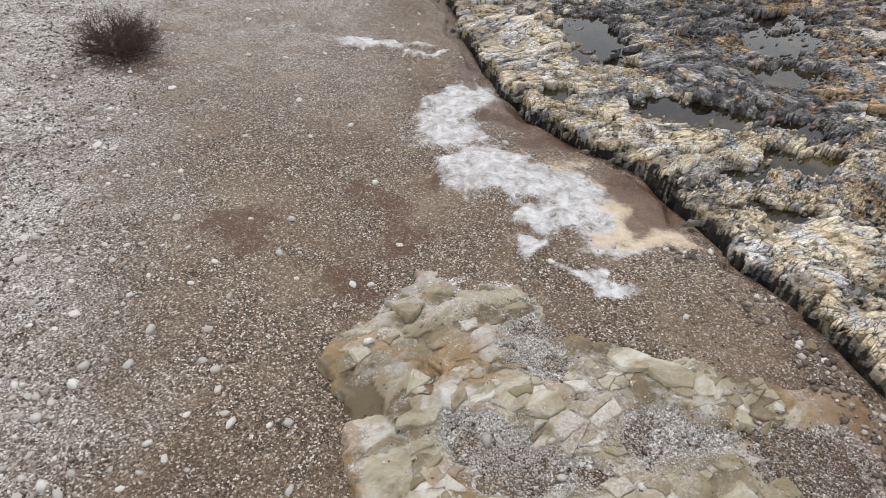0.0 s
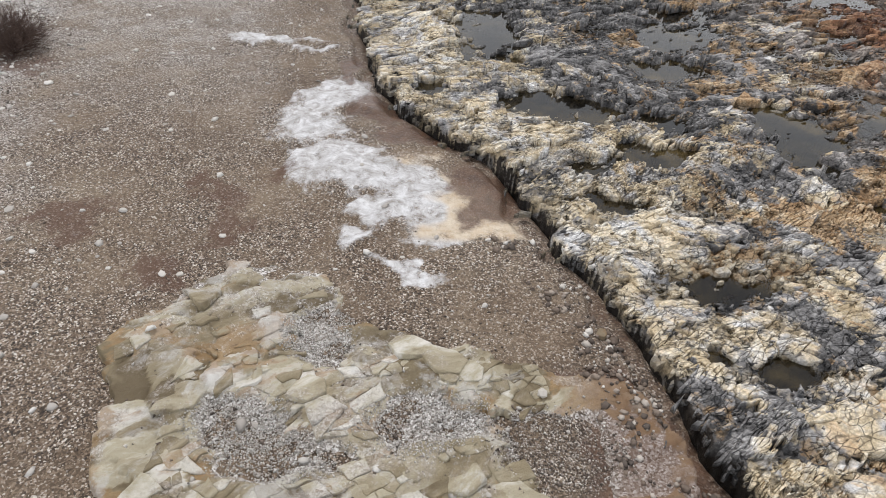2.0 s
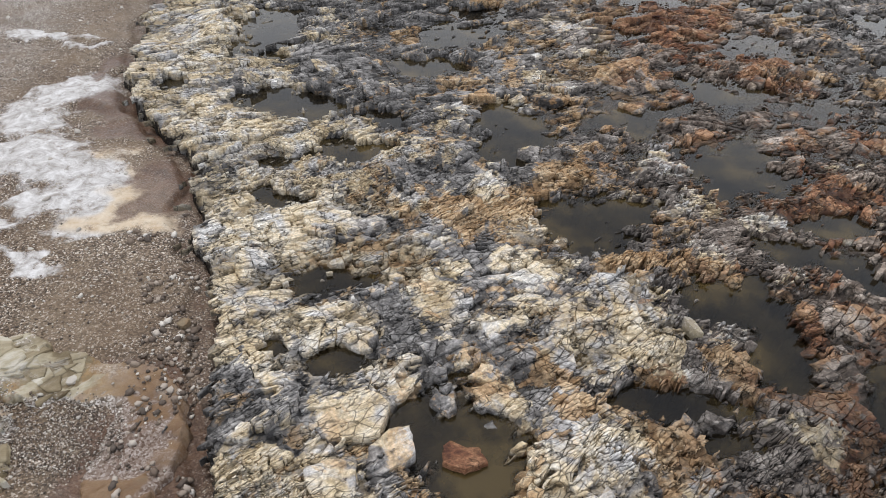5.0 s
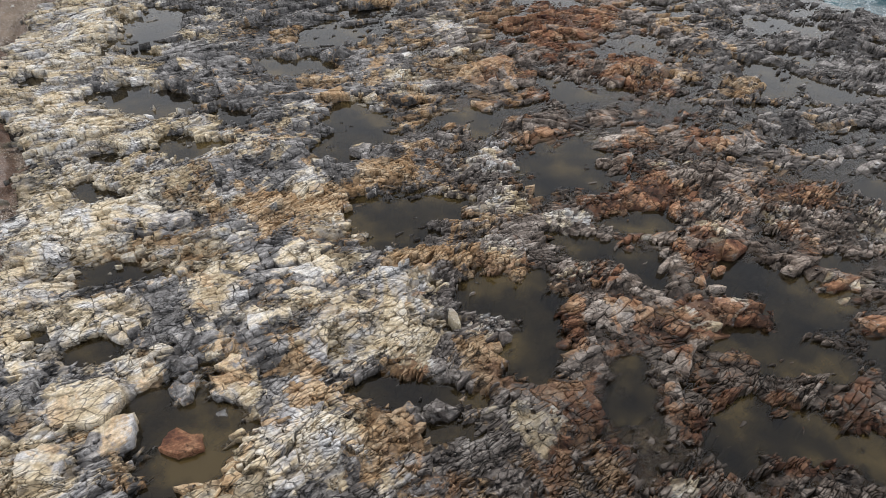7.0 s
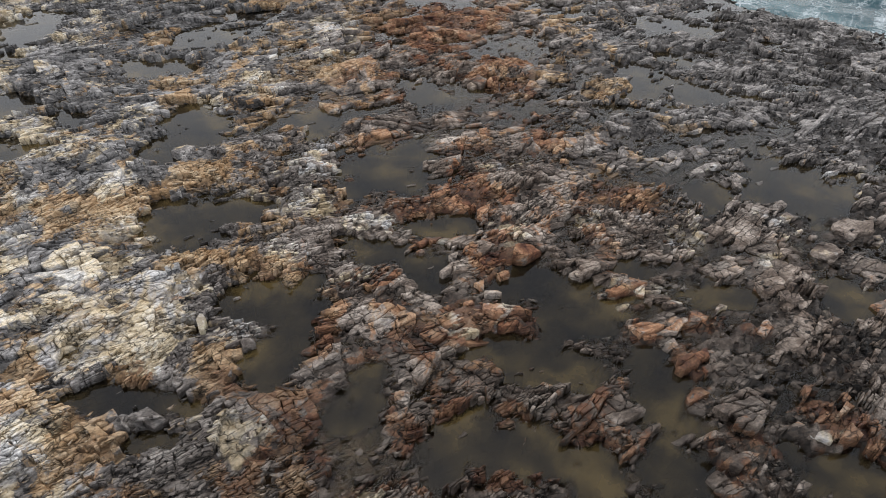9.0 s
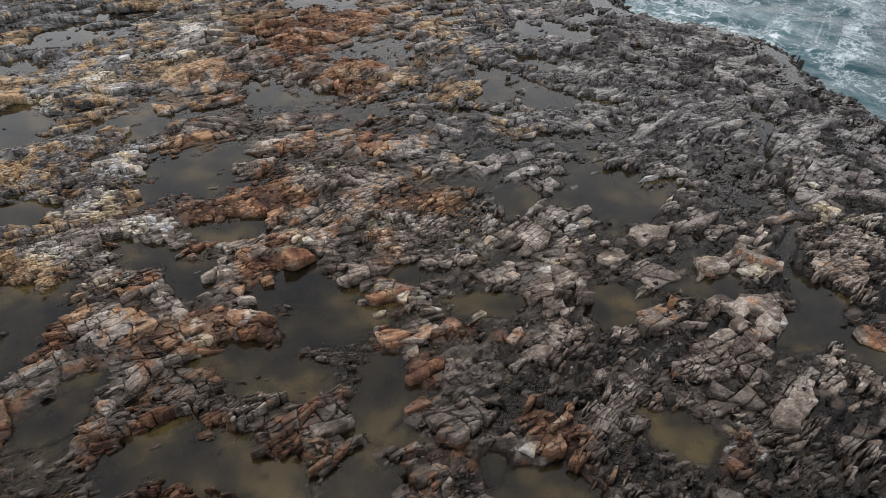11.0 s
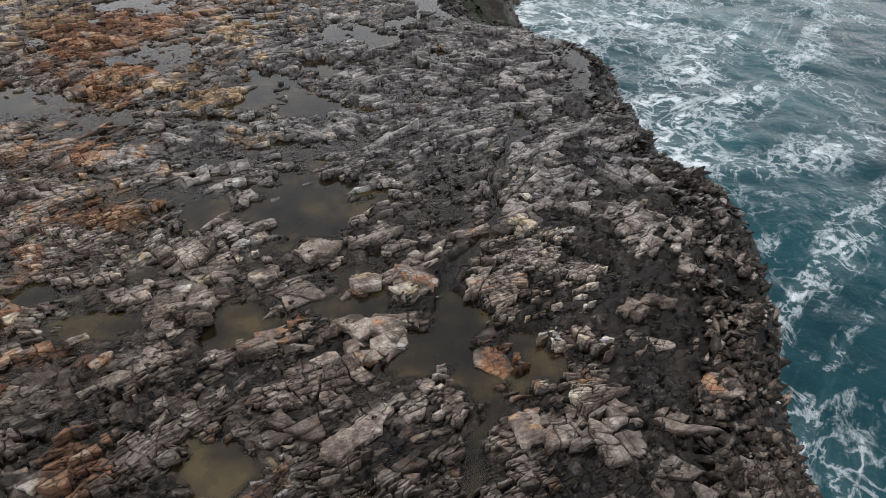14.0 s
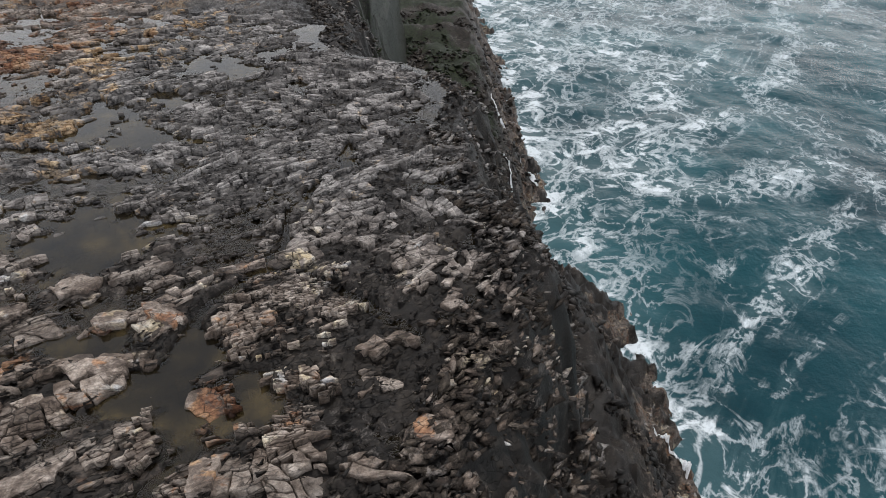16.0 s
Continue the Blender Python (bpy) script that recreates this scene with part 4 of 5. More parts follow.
def jointing(long, wide, ranges, seed, inside, merge=0.68):
    """Outlines, in metres along and across the beds, of the blocks into which joints cut the rock."""
    c, s = np.cos(STRIKE), np.sin(STRIKE)
    ii, jj = np.meshgrid(np.arange(*ranges[0]), np.arange(*ranges[1]))
    ii, jj = ii.ravel().astype(float), jj.ravel().astype(float)
    u = ii + 0.04 + 0.92 * lattice(ii, jj, seed)
    v = jj + 0.04 + 0.92 * lattice(ii, jj, seed + 1)
    x, y = c * u * long - s * v * wide, s * u * long + c * v * wide
    coarse = smooth(fbm(x / 0.6, y / 0.6, seed + 2, 3) + 0.10 * (1 - smooth(x, 3.6, 5.4)), 0.38, 0.60)
    keep = (lattice(ii, jj, seed + 3) > 0.04 + merge * coarse) & inside(x, y)
    ii, jj, ul, vl = ii[keep].astype(int).tolist(), jj[keep].astype(int).tolist(), u[keep].tolist(), v[keep].tolist()
    at = {(a, b): k for k, (a, b) in enumerate(zip(ii, jj))}
    near = sorted(((a, b) for a in range(-4, 5) for b in range(-4, 5) if (a, b) != (0, 0)), key=lambda q: q[0] ** 2 + q[1] ** 2)
    shapes = []
    for k in range(len(ul)):
        a0, b0 = ul[k], vl[k]
        poly = [(a0 - 2.2, b0 - 2.2), (a0 + 2.2, b0 - 2.2), (a0 + 2.2, b0 + 2.2), (a0 - 2.2, b0 + 2.2)]
        reach = 24.0
        for da, db in near:
            other = at.get((ii[k] + da, jj[k] + db))
            if other is None:
                continue
            dx, dy = ul[other] - a0, vl[other] - b0
            if dx * dx + dy * dy > reach:
                continue
            poly = clip(poly, a0 + dx / 2, b0 + dy / 2, dx, dy)
            reach = 4 * max((p[0] - a0) ** 2 + (p[1] - b0) ** 2 for p in poly)
        if len(poly) >= 3 and max(max(abs(p[0] - a0), abs(p[1] - b0)) for p in poly) < 1.8:
            shapes.append([(p[0] * long, p[1] * wide) for p in poly])
    return shapes


def prism(ring, cu, cv, lift, tu, tv, deep, rim, inner, jag, n):
    """A tilted block with a worn rim over its outline; ring is relative to its middle, in bed directions."""
    c, s = math.cos(STRIKE), math.sin(STRIKE)
    m = len(ring)
    verts = []
    for shrink, dz, flat in ((1.0, -deep, 0.3), (rim, -0.004, 1), (inner, 0.0, 1)):
        for q, (a, b) in enumerate(ring):
            jig = 1 + 0.15 * (((q * 7919 + n * 104729) % 101) / 101 - 0.5)
            au, bv = a * shrink * jig, b * shrink * jig
            z = lift + dz + flat * (au * tu + bv * tv) + jag * (((q * 31 + n * 17) % 13) / 13 - 0.5) * (flat == 1)
            verts.append((c * (cu + au) - s * (cv + bv), s * (cu + au) + c * (cv + bv), z))
    verts.append((c * cu - s * cv, s * cu + c * cv, lift + jag * 0.4 * (((n * 53) % 29) / 29 - 0.3)))
    faces = []
    for q in range(m):
        w = (q + 1) % m
        for lo in (0, m):
            faces += [(lo + q, lo + w, lo + m + w), (lo + q, lo + m + w, lo + m + q)]
        faces.append((2 * m + q, 2 * m + w, 3 * m))
    return verts, faces


def middles(shapes):
    mid = np.array([np.mean(np.array(p), axis=0) for p in shapes])
    c, s = math.cos(STRIKE), math.sin(STRIKE)
    return mid, c * mid[:, 0] - s * mid[:, 1], s * mid[:, 0] + c * mid[:, 1]


def shatter(poly, size, slim, turn, rng, out):
    """Break an outline along its beds and across them until the pieces are small."""
    area = 0.5 * abs(sum(a[0] * b[1] - b[0] * a[1] for a, b in zip(poly, poly[1:] + poly[:1])))
    if len(poly) < 3 or area < 1e-5:
        return
    if area < size * (0.3 + 2.4 * rng.random() ** 2):
        out.append(poly)
        return
    c, s = math.cos(turn), math.sin(turn)
    along_bed, over_bed = [c * p[0] + s * p[1] for p in poly], [c * p[1] - s * p[0] for p in poly]
    lu, lv = max(along_bed) - min(along_bed), max(over_bed) - min(over_bed)
    if lu > lv * slim * (0.7 + 0.6 * rng.random()):
        way = turn + rng.gauss(0, 0.32) + 0.25
    else:
        way = turn + math.pi / 2 + rng.gauss(0, 0.16)
    nx, ny = math.cos(way), math.sin(way)
    far = [nx * p[0] + ny * p[1] for p in poly]
    at = min(far) + (max(far) - min(far)) * rng.uniform(0.32, 0.68)
    shatter(clip(poly, nx * at, ny * at, nx, ny), size, slim, turn, rng, out)
    shatter(clip(poly, nx * at, ny * at, -nx, -ny), size, slim, turn, rng, out)


def shard(ring, cu, cv, lift, tu, tv, deep, gap, rng, step=0.034):
    """One broken block: worn rim, uneven top; ring is relative to its middle, in bed directions."""
    c, s = math.cos(STRIKE), math.sin(STRIKE)
    line = []
    for a, b in zip(ring, ring[1:] + ring[:1]):
        ex, ey = b[0] - a[0], b[1] - a[1]
        size = math.hypot(ex, ey)
        if size < 0.004:
            continue
        k = max(1, round(size / step))
        for q in range(k):
            line.append((a[0] + ex * q / k, a[1] + ey * q / k))
    m = len(line)
    if m < 3:
        return None
    inner, span = min(math.hypot(*p) for p in line), max(math.hypot(*p) for p in line)
    rim = max(0.6, 1 - gap / max(inner, 0.004))
    top = rim * (1 - min(0.22, 0.005 / max(inner, 0.004)))
    rings = [(min(1.0, rim + 0.03), -deep, 0.3), (rim, -0.003, 1), (top, 0.0, 1)]
    if span > 0.07:
        rings.append((top * 0.55, 0.0, 1))
    verts = []
    for shrink, dz, flat in rings:
        for a, b in line:
            au, bv = a * shrink, b * shrink
            verts.append((c * (cu + au) - s * (cv + bv), s * (cu + au) + c * (cv + bv), lift + dz + flat * (au * tu + bv * tv)))
    verts.append((c * cu - s * cv, s * cu + c * cv, lift))
    faces = []
    last = (len(rings) - 1) * m
    for q in range(m):
        w = (q + 1) % m
        for lo in range(0, last, m):
            faces += [(lo + q, lo + w, lo + m + w), (lo + q, lo + m + w, lo + m + q)]
        faces.append((last + q, last + w, last + m))
    return verts, faces


def weather(v):
    """Ragged edges and pitted tops: neighbours share the same unevenness, so that joints stay tight."""
    x, y = v[:, 0].copy(), v[:, 1].copy()
    v[:, 0] += 0.05 * (fbm(x / 0.14, y / 0.14, 381, 2) - 0.5) + 0.022 * (fbm(x / 0.03, y / 0.03, 383, 2) - 0.5)
    v[:, 1] += 0.05 * (fbm(x / 0.14, y / 0.14, 385, 2) - 0.5) + 0.022 * (fbm(x / 0.03, y / 0.03, 387, 2) - 0.5)
    v[:, 2] += 0.014 * (fbm(x / 0.05, y / 0.04, 389, 3) - 0.5)
    return v


def build_blocks():
    packs = jointing(0.42, 0.24, ((-3, 50), (-32, 52)), 301,
                     lambda x, y: (x > along(WEST, y) - 0.6) & (x < along(EAST, y) + 0.6) & (y > 0.3) & (y < 12.0), 0.25)
    pmid, px, py = middles(packs)
    rng = random.Random(5)
    grade = smooth(fbm(px / 0.7, py / 0.55, 331, 3), 0.34, 0.66)
    bend = (fbm(px / 0.9, py / 0.9, 337, 3) - 0.5) * 1.1
    lean_u, lean_v = fbm(px / 0.8, py / 0.8, 341, 2) - 0.5, fbm(px / 0.8, py / 0.8, 351, 2) - 0.5
    shapes, pack = [], []
    for k, poly in enumerate(packs):
        size = math.exp(math.log(0.0011) + grade[k] * math.log(8.0)) * (1 + 0.15 * max(0.0, py[k] - 3.6)) * (1 + 0.7 * (px[k] > 9.5) * (py[k] < 4.2) - 0.3 * (px[k] < 4.0))
        pieces = []
        shatter(poly, size, 3.8 - 2.2 * grade[k] - 0.4 * (px[k] > 12.0), bend[k], rng, pieces)
        shapes += pieces
        pack += [k] * len(pieces)
    pack = np.array(pack)
    mid, mx, my = middles(shapes)
    h, att, into, sea_s = shelf(mx, my, False)
    chance = np.random.default_rng(5).random((len(shapes), 8))
    sunk = smooth(mx, 4.5, 8.0)
    bare = fbm(mx / 0.4, my / 0.3, 333, 4)
    keep = (into > 0.0) & (sea_s < 0.05) & (my < 11.6) & (my > 0.55)
    keep &= chance[:, 0] < 0.04 + 0.96 * smooth(h + 0.06 * (fbm(mx / 0.12, my / 0.1, 335, 2) - 0.5), WATER - 0.05, WATER + 0.035)
    keep &= ~((bare > 0.66 - 0.05 * sunk - 0.09 * smooth(mx, 8.5, 10.5) * (1 - smooth(mx, 12.0, 12.4))) & (chance[:, 1] > 0.15))
    keep &= ~((fbm(mx / 0.13, my / 0.1, 339, 2) > 0.70 - 0.05 * sunk) & (chance[:, 1] > 0.25))
    keep &= ~((patches(mx, my, BARE, 0.4) > 0.4) & (chance[:, 1] > 0.25)) & (off_line(mx, my, GULLY) > 0.05) & (off_line(mx, my, BRANCH) > 0.025)
    keep &= ~((sea_s > -1.6) & (fbm(mx / 0.5, my / 0.4, 361, 3) < 0.30 + 0.16 * smooth(sea_s, -1.6, -0.2)))
    keep &= ~((np.hypot((mx - 3.62) / 0.5, (my - 3.4) / 0.2) < 1) & (chance[:, 1] > 0.3))
    for spot in SLABS:
        keep &= np.hypot((mx - spot[0]) / (spot[2] * 0.85), (my - spot[1]) / (spot[3] * 0.85)) > 1
    nearest = np.argsort(np.where(keep & (mx > 2.6) & (mx < 13.6), my, 99.0))[:300]
    single = np.zeros(len(shapes), bool)
    single[nearest] = True
    keys = ("cell", "pale", "rust", "dark", "weed")
    verts, faces, fields, count = [], [], {k: [] for k in keys + ("wet", "warm")}, 0
    # each block follows the slope of the rock it broke from
    d, cs, sn = 0.05, math.cos(STRIKE), math.sin(STRIKE)
    slope_u = (shelf(mx + d * cs, my + d * sn, False)[0] - shelf(mx - d * cs, my - d * sn, False)[0]) / (2 * d)
    slope_v = (shelf(mx - d * sn, my + d * cs, False)[0] - shelf(mx + d * sn, my - d * cs, False)[0]) / (2 * d)
    slope_u, slope_v = 0.45 * np.clip(slope_u, -0.5, 0.5), 0.45 * np.clip(slope_v, -0.5, 0.5)
    # the blocks of one packet lean and rise together
    stray = np.random.default_rng(6).random((len(packs), 3)) - 0.5
    tu = lean_u[pack] * 0.5 + stray[pack, 0] * 0.30
    tv = lean_v[pack] * 0.7 + stray[pack, 1] * 0.46 - 0.06
    rise = tu * (mid[:, 0] - pmid[pack, 0]) + tv * (mid[:, 1] - pmid[pack, 1]) + stray[pack, 2] * 0.036
    film = 1 - smooth(np.hypot((mx - 3.6) / 0.6, (my - 3.42) / 0.26), 0.5, 1.1)
    damp = 0.5 * film + 0.30 * sunk * (chance[:, 1] > 0.7) + (0.72 + 0.1 * smooth(mx, 9, 11)) * (1 - smooth(my, 1.9, 3.4)) * smooth(mx, 4.9, 6.4)
    bright = patches(mx, my, PALE_WEST + PALE_EAST, 0.6)
    edge = (1 - smooth(mx - along(WEST, my), 0.4, 1.5)) * (0.2 + 0.8 * smooth(my, 2.4, 3.6))
    for n, poly in enumerate(shapes):
        if not keep[n]:
            continue
        g = chance[n]
        cu, cv = mid[n]
        ring = [(p[0] - cu, p[1] - cv) for p in poly]
        span = max(math.hypot(*p) for p in ring)
        if into[n] < 0.6 * span:
            ring = [(p[0] * 0.62, p[1] * 0.85) for p in ring]
        lift = h[n] + 0.9 * rise[n] + 0.10 * (g[2] - 0.5) ** 3 + 0.006 * (g[0] - 0.5)
        if h[n] < WATER - 0.02:
            lift = WATER + 0.05 * (g[2] - 0.6)
        made = shard(ring, cu, cv, lift, slope_u[n] + tu[n] + (g[3] - 0.5) * 0.12, slope_v[n] + tv[n] + (g[4] - 0.5) * 0.18, 0.12 if into[n] > 0.28 else 0.05, 0.0004 + (0.0042 + 0.003 * (mx[n] > 9)) * g[5] ** 2, rng, 0.034 + 0.014 * max(0.0, my[n] - 4.0))
        if made is None:
            continue
        vs, fs = made
        z = np.array([p[2] for p in vs])
        tags = dict(cell=0.35 * stray[pack[n], 0] + 0.26 + 0.48 * g[6] + 0.24 * edge[n] + 0.2 * bright[n], pale=att["pale"][n] + 0.22 * (g[6] - 0.5), rust=att["rust"][n] + 0.22 * (g[7] - 0.5),
                    dark=att["dark"][n] + 0.2 * (g[3] - 0.5), weed=att["weed"][n])
        field = {k: np.full(len(vs), v) for k, v in tags.items()}
        field["wet"] = np.clip(1 - smooth(z - WATER, 0.0, 0.045) + damp[n], 0, 1)
        field["warm"] = np.full(len(vs), att["warm"][n])
        if single[n]:
            part("rock_block", mesh_data("rock_block", weather(np.array(vs)), fs, ROCK, field), rock_shelf)
            continue
        verts.append(np.array(vs))
        faces.append(np.array(fs) + count)
        count += len(vs)
        for key in fields:
            fields[key].append(field[key])
    rest = mesh_of("rock_blocks", weather(np.concatenate(verts)), np.concatenate(faces), ROCK, {k: np.concatenate(v) for k, v in fields.items()})
    rest.parent = rock_shelf
    tagged(rest, "broken angular rock blocks and slabs of the shelf", kind="stuff")


def build_ledge_stones():
    """The jointed, worn plates of the low ledge, each a part of it."""
    packs = jointing(0.5, 0.36, ((-6, 10), (-8, 14)), 501, lambda x, y: (patches(x, y, LEDGE_PATCH, 0.5) > 0.02) & (y > 0.2), 0.0)
    rng = random.Random(15)
    shapes = []
    for poly in packs:
        shatter(poly, 0.0145, 1.5, rng.uniform(-0.3, 0.3), rng, shapes)
    mid, mx, my = middles(shapes)
    h, att = ledge(mx, my)
    d, cs, sn = 0.04, math.cos(STRIKE), math.sin(STRIKE)
    slope_u = (ledge(mx + d * cs, my + d * sn)[0] - ledge(mx - d * cs, my - d * sn)[0]) / (2 * d)
    slope_v = (ledge(mx - d * sn, my + d * cs)[0] - ledge(mx + d * sn, my - d * cs)[0]) / (2 * d)
    grit = patches(mx, my, GRIT_PATCH, 0.3)
    count = 0
    for n in range(len(shapes)):
        g = [rng.random() for _ in range(6)]
        if grit[n] > 0.4 or h[n] < 0.012 or my[n] < 1.0 or g[0] < 0.12 + 0.45 * (my[n] > 2.45) or count >= 300:
            continue
        cu, cv = mid[n]
        ring = [(p[0] - cu, p[1] - cv) for p in shapes[n]]
        made = shard(ring, cu, cv, h[n] + 0.006 + 0.012 * (g[1] - 0.5), 0.6 * float(np.clip(slope_u[n], -0.5, 0.5)) + (g[2] - 0.5) * 0.10, 0.6 * float(np.clip(slope_v[n], -0.5, 0.5)) + (g[3] - 0.5) * 0.14, 0.10, 0.0006 + 0.004 * g[5] ** 2, rng)
        if made is None:
            continue
        count += 1
        vs, fs = made
        k = len(vs)
        field = dict(cell=np.full(k, 0.15 + 0.85 * g[4]), wet=np.full(k, att["wet"][n]), rust=np.full(k, att["rust"][n] - 0.1), dust=np.full(k, 0.05 + 0.4 * g[5]))
        part("ledge_stone", mesh_data("ledge_stone", weather(np.array(vs)), fs, LEDGE, field), outcrop)


def lumps(rng, n, sides=5):
    """A unit pebble's rings, squashed and uneven: verts (n, 2 * sides + 2, 3) and one set of faces."""
    a = np.arange(sides) / sides * 2 * np.pi
    low = np.column_stack((np.cos(a), np.sin(a), np.full(sides, -0.3)))
    high = np.column_stack((np.cos(a + 0.5) * 0.75, np.sin(a + 0.5) * 0.75, np.full(sides, 0.55)))
    one = np.concatenate((low, high, [[0, 0, 0.9], [0, 0, -0.8]]))
    v = one[None] * (0.75 + 0.5 * rng.random((n, len(one), 1)))
    f = []
    for q in range(sides):
        w = (q + 1) % sides
        f += [(q, w, sides + w), (q, sides + w, sides + q), (sides + q, sides + w, 2 * sides), (w, q, 2 * sides + 1)]
    return v, np.array(f)


def scatter(name, x, y, z, size, flat, long, turn, material, attrs=None, seed=1, sides=5, tilt=0.35):
    """Many small stones, joined."""
    rng = np.random.default_rng(seed)
    n = len(x)
    v, f = lumps(rng, n, sides)
    v = v * np.stack((size * long, size, size * flat), 1)[:, None, :]
    tx, ty = (rng.random((2, n, 1)) - 0.5) * 2 * tilt
    v[:, :, 2] += v[:, :, 0] * tx + v[:, :, 1] * ty
    c, s = np.cos(turn)[:, None], np.sin(turn)[:, None]
    px, py = v[:, :, 0] * c - v[:, :, 1] * s, v[:, :, 0] * s + v[:, :, 1] * c
    verts = np.stack((px + x[:, None], py + y[:, None], v[:, :, 2] + z[:, None]), 2)
    k = verts.shape[1]
    faces = (f[None] + (np.arange(n) * k)[:, None, None]).reshape(-1, 3)
    return mesh_of(name, verts.reshape(-1, 3), faces, material, {a: np.repeat(b, k) for a, b in (attrs or {}).items()})


def build_chips():
    rng = np.random.default_rng(77)
    n = 34000
    x, y = rng.uniform(0, 14.0, n), 0.7 + 9.5 * rng.random(n) ** 1.5
    h, att, into, s = shelf(x, y, True)
    h = h + 0.004 + 0.034 * rng.random(n)
    keep = (into > 0.2) & (s < 0.02) & (h > WATER - 0.008)
    x, y, h = x[keep], y[keep], h[keep]
    m = len(x)
    field = {k: v[keep] for k, v in att.items()}
    field["cell"] = rng.random(m)
    field["wet"] = field["wet"] * 0.8
    field["rust"] = field["rust"] + 0.3 * (rng.random(m) - 0.5)
    ob = scatter("rock_chips", x, y, h + 0.012 * (rng.random(m) - 0.4), 0.008 + 0.022 * rng.random(m) ** 2, 0.2 + 0.25 * rng.random(m), 1.3 + 1.4 * rng.random(m), STRIKE + rng.normal(0, 0.35, m), ROCK, field, 78, 3, 0.2)
    ob.parent = rock_shelf
    tagged(ob, "small sharp chips of broken shelf rock", kind="stuff")


def build_scree():
    """Dark broken stones over the seaward slope."""
    rng = np.random.default_rng(87)
    n = 26000
    y = 0.6 + 15.0 * rng.random(n) ** 1.3
    x = along(EAST, y) + rng.uniform(-0.6, 3.0, n)
    h, att, into, s = shelf(x, y, False)
    keep = (s > -0.4) & (s < 2.8) & (fbm(x / 0.4, y / 0.4, 89, 3) + 0.25 * (rng.random(n) - 0.5) > 0.40)
    x, y, h, s = x[keep], y[keep], h[keep], s[keep]
    m = len(x)
    field = {k: v[keep] for k, v in att.items()}
    field["cell"] = rng.random(m)
    lichen = smooth(fbm(x / 0.35, y / 0.35, 95, 4), 0.48, 0.60)
    field["dark"] = np.where(rng.random(m) < 0.06 + 0.5 * lichen, 0.25, 0.75) + 0.1 * smooth(s, 0.2, 1.5)
    field["wet"] = 0.3 * rng.random(m)
    size = (0.011 + 0.038 * rng.random(m) ** 2.0) * (1 + 0.9 * smooth(s, 0.3, 1.6))
    ob = scatter("cliff_stones", x, y, h + 0.2 * size, size, 0.25 + 0.25 * rng.random(m), 1.3 + 1.2 * rng.random(m), STRIKE + rng.normal(0, 0.5, m), ROCK, field, 88, 4, 0.6)
    ob.parent = rock_shelf
    tagged(ob, "dark broken stones on the seaward slope", kind="stuff")
    # rubble on the low terrace
    n = 9000
    y = 8.0 + 36.0 * rng.random(n) ** 1.2
    x = along(BRINK, y) + rng.uniform(-4.5, 2.6, n)
    h, field = terrace(x, y)
    keep = (fbm(x / 1.4, y / 1.4, 97, 4) > 0.47) & (h > SEA_Z + 0.3)
    x, y, h = x[keep], y[keep], h[keep]
    m = len(x)
    field = {k: v[keep] for k, v in field.items()}
    field["cell"] = rng.random(m)
    field["weed"] = field["weed"] * (rng.random(m) < 0.75)
    size = 0.04 + 0.13 * rng.random(m) ** 2.5
    ob = scatter("terrace_stones", x, y, h + 0.15 * size, size, 0.35 + 0.3 * rng.random(m), 1.2 + 0.9 * rng.random(m), rng.random(m) * 6.3, ROCK, field, 98, 4, 0.5)
    ob.parent = low_terrace
    tagged(ob, "dark wet and weedy stones on the low terrace", kind="stuff")


# ---- the beach ----
def beach_z(x, y):
    z = beach(x, y)[0]
    on = (x > -1.4) & (x < 2.7) & (y > 0.35) & (y < 3.75)
    z[on] = np.maximum(z[on], ledge(x[on], y[on])[0])
    return z


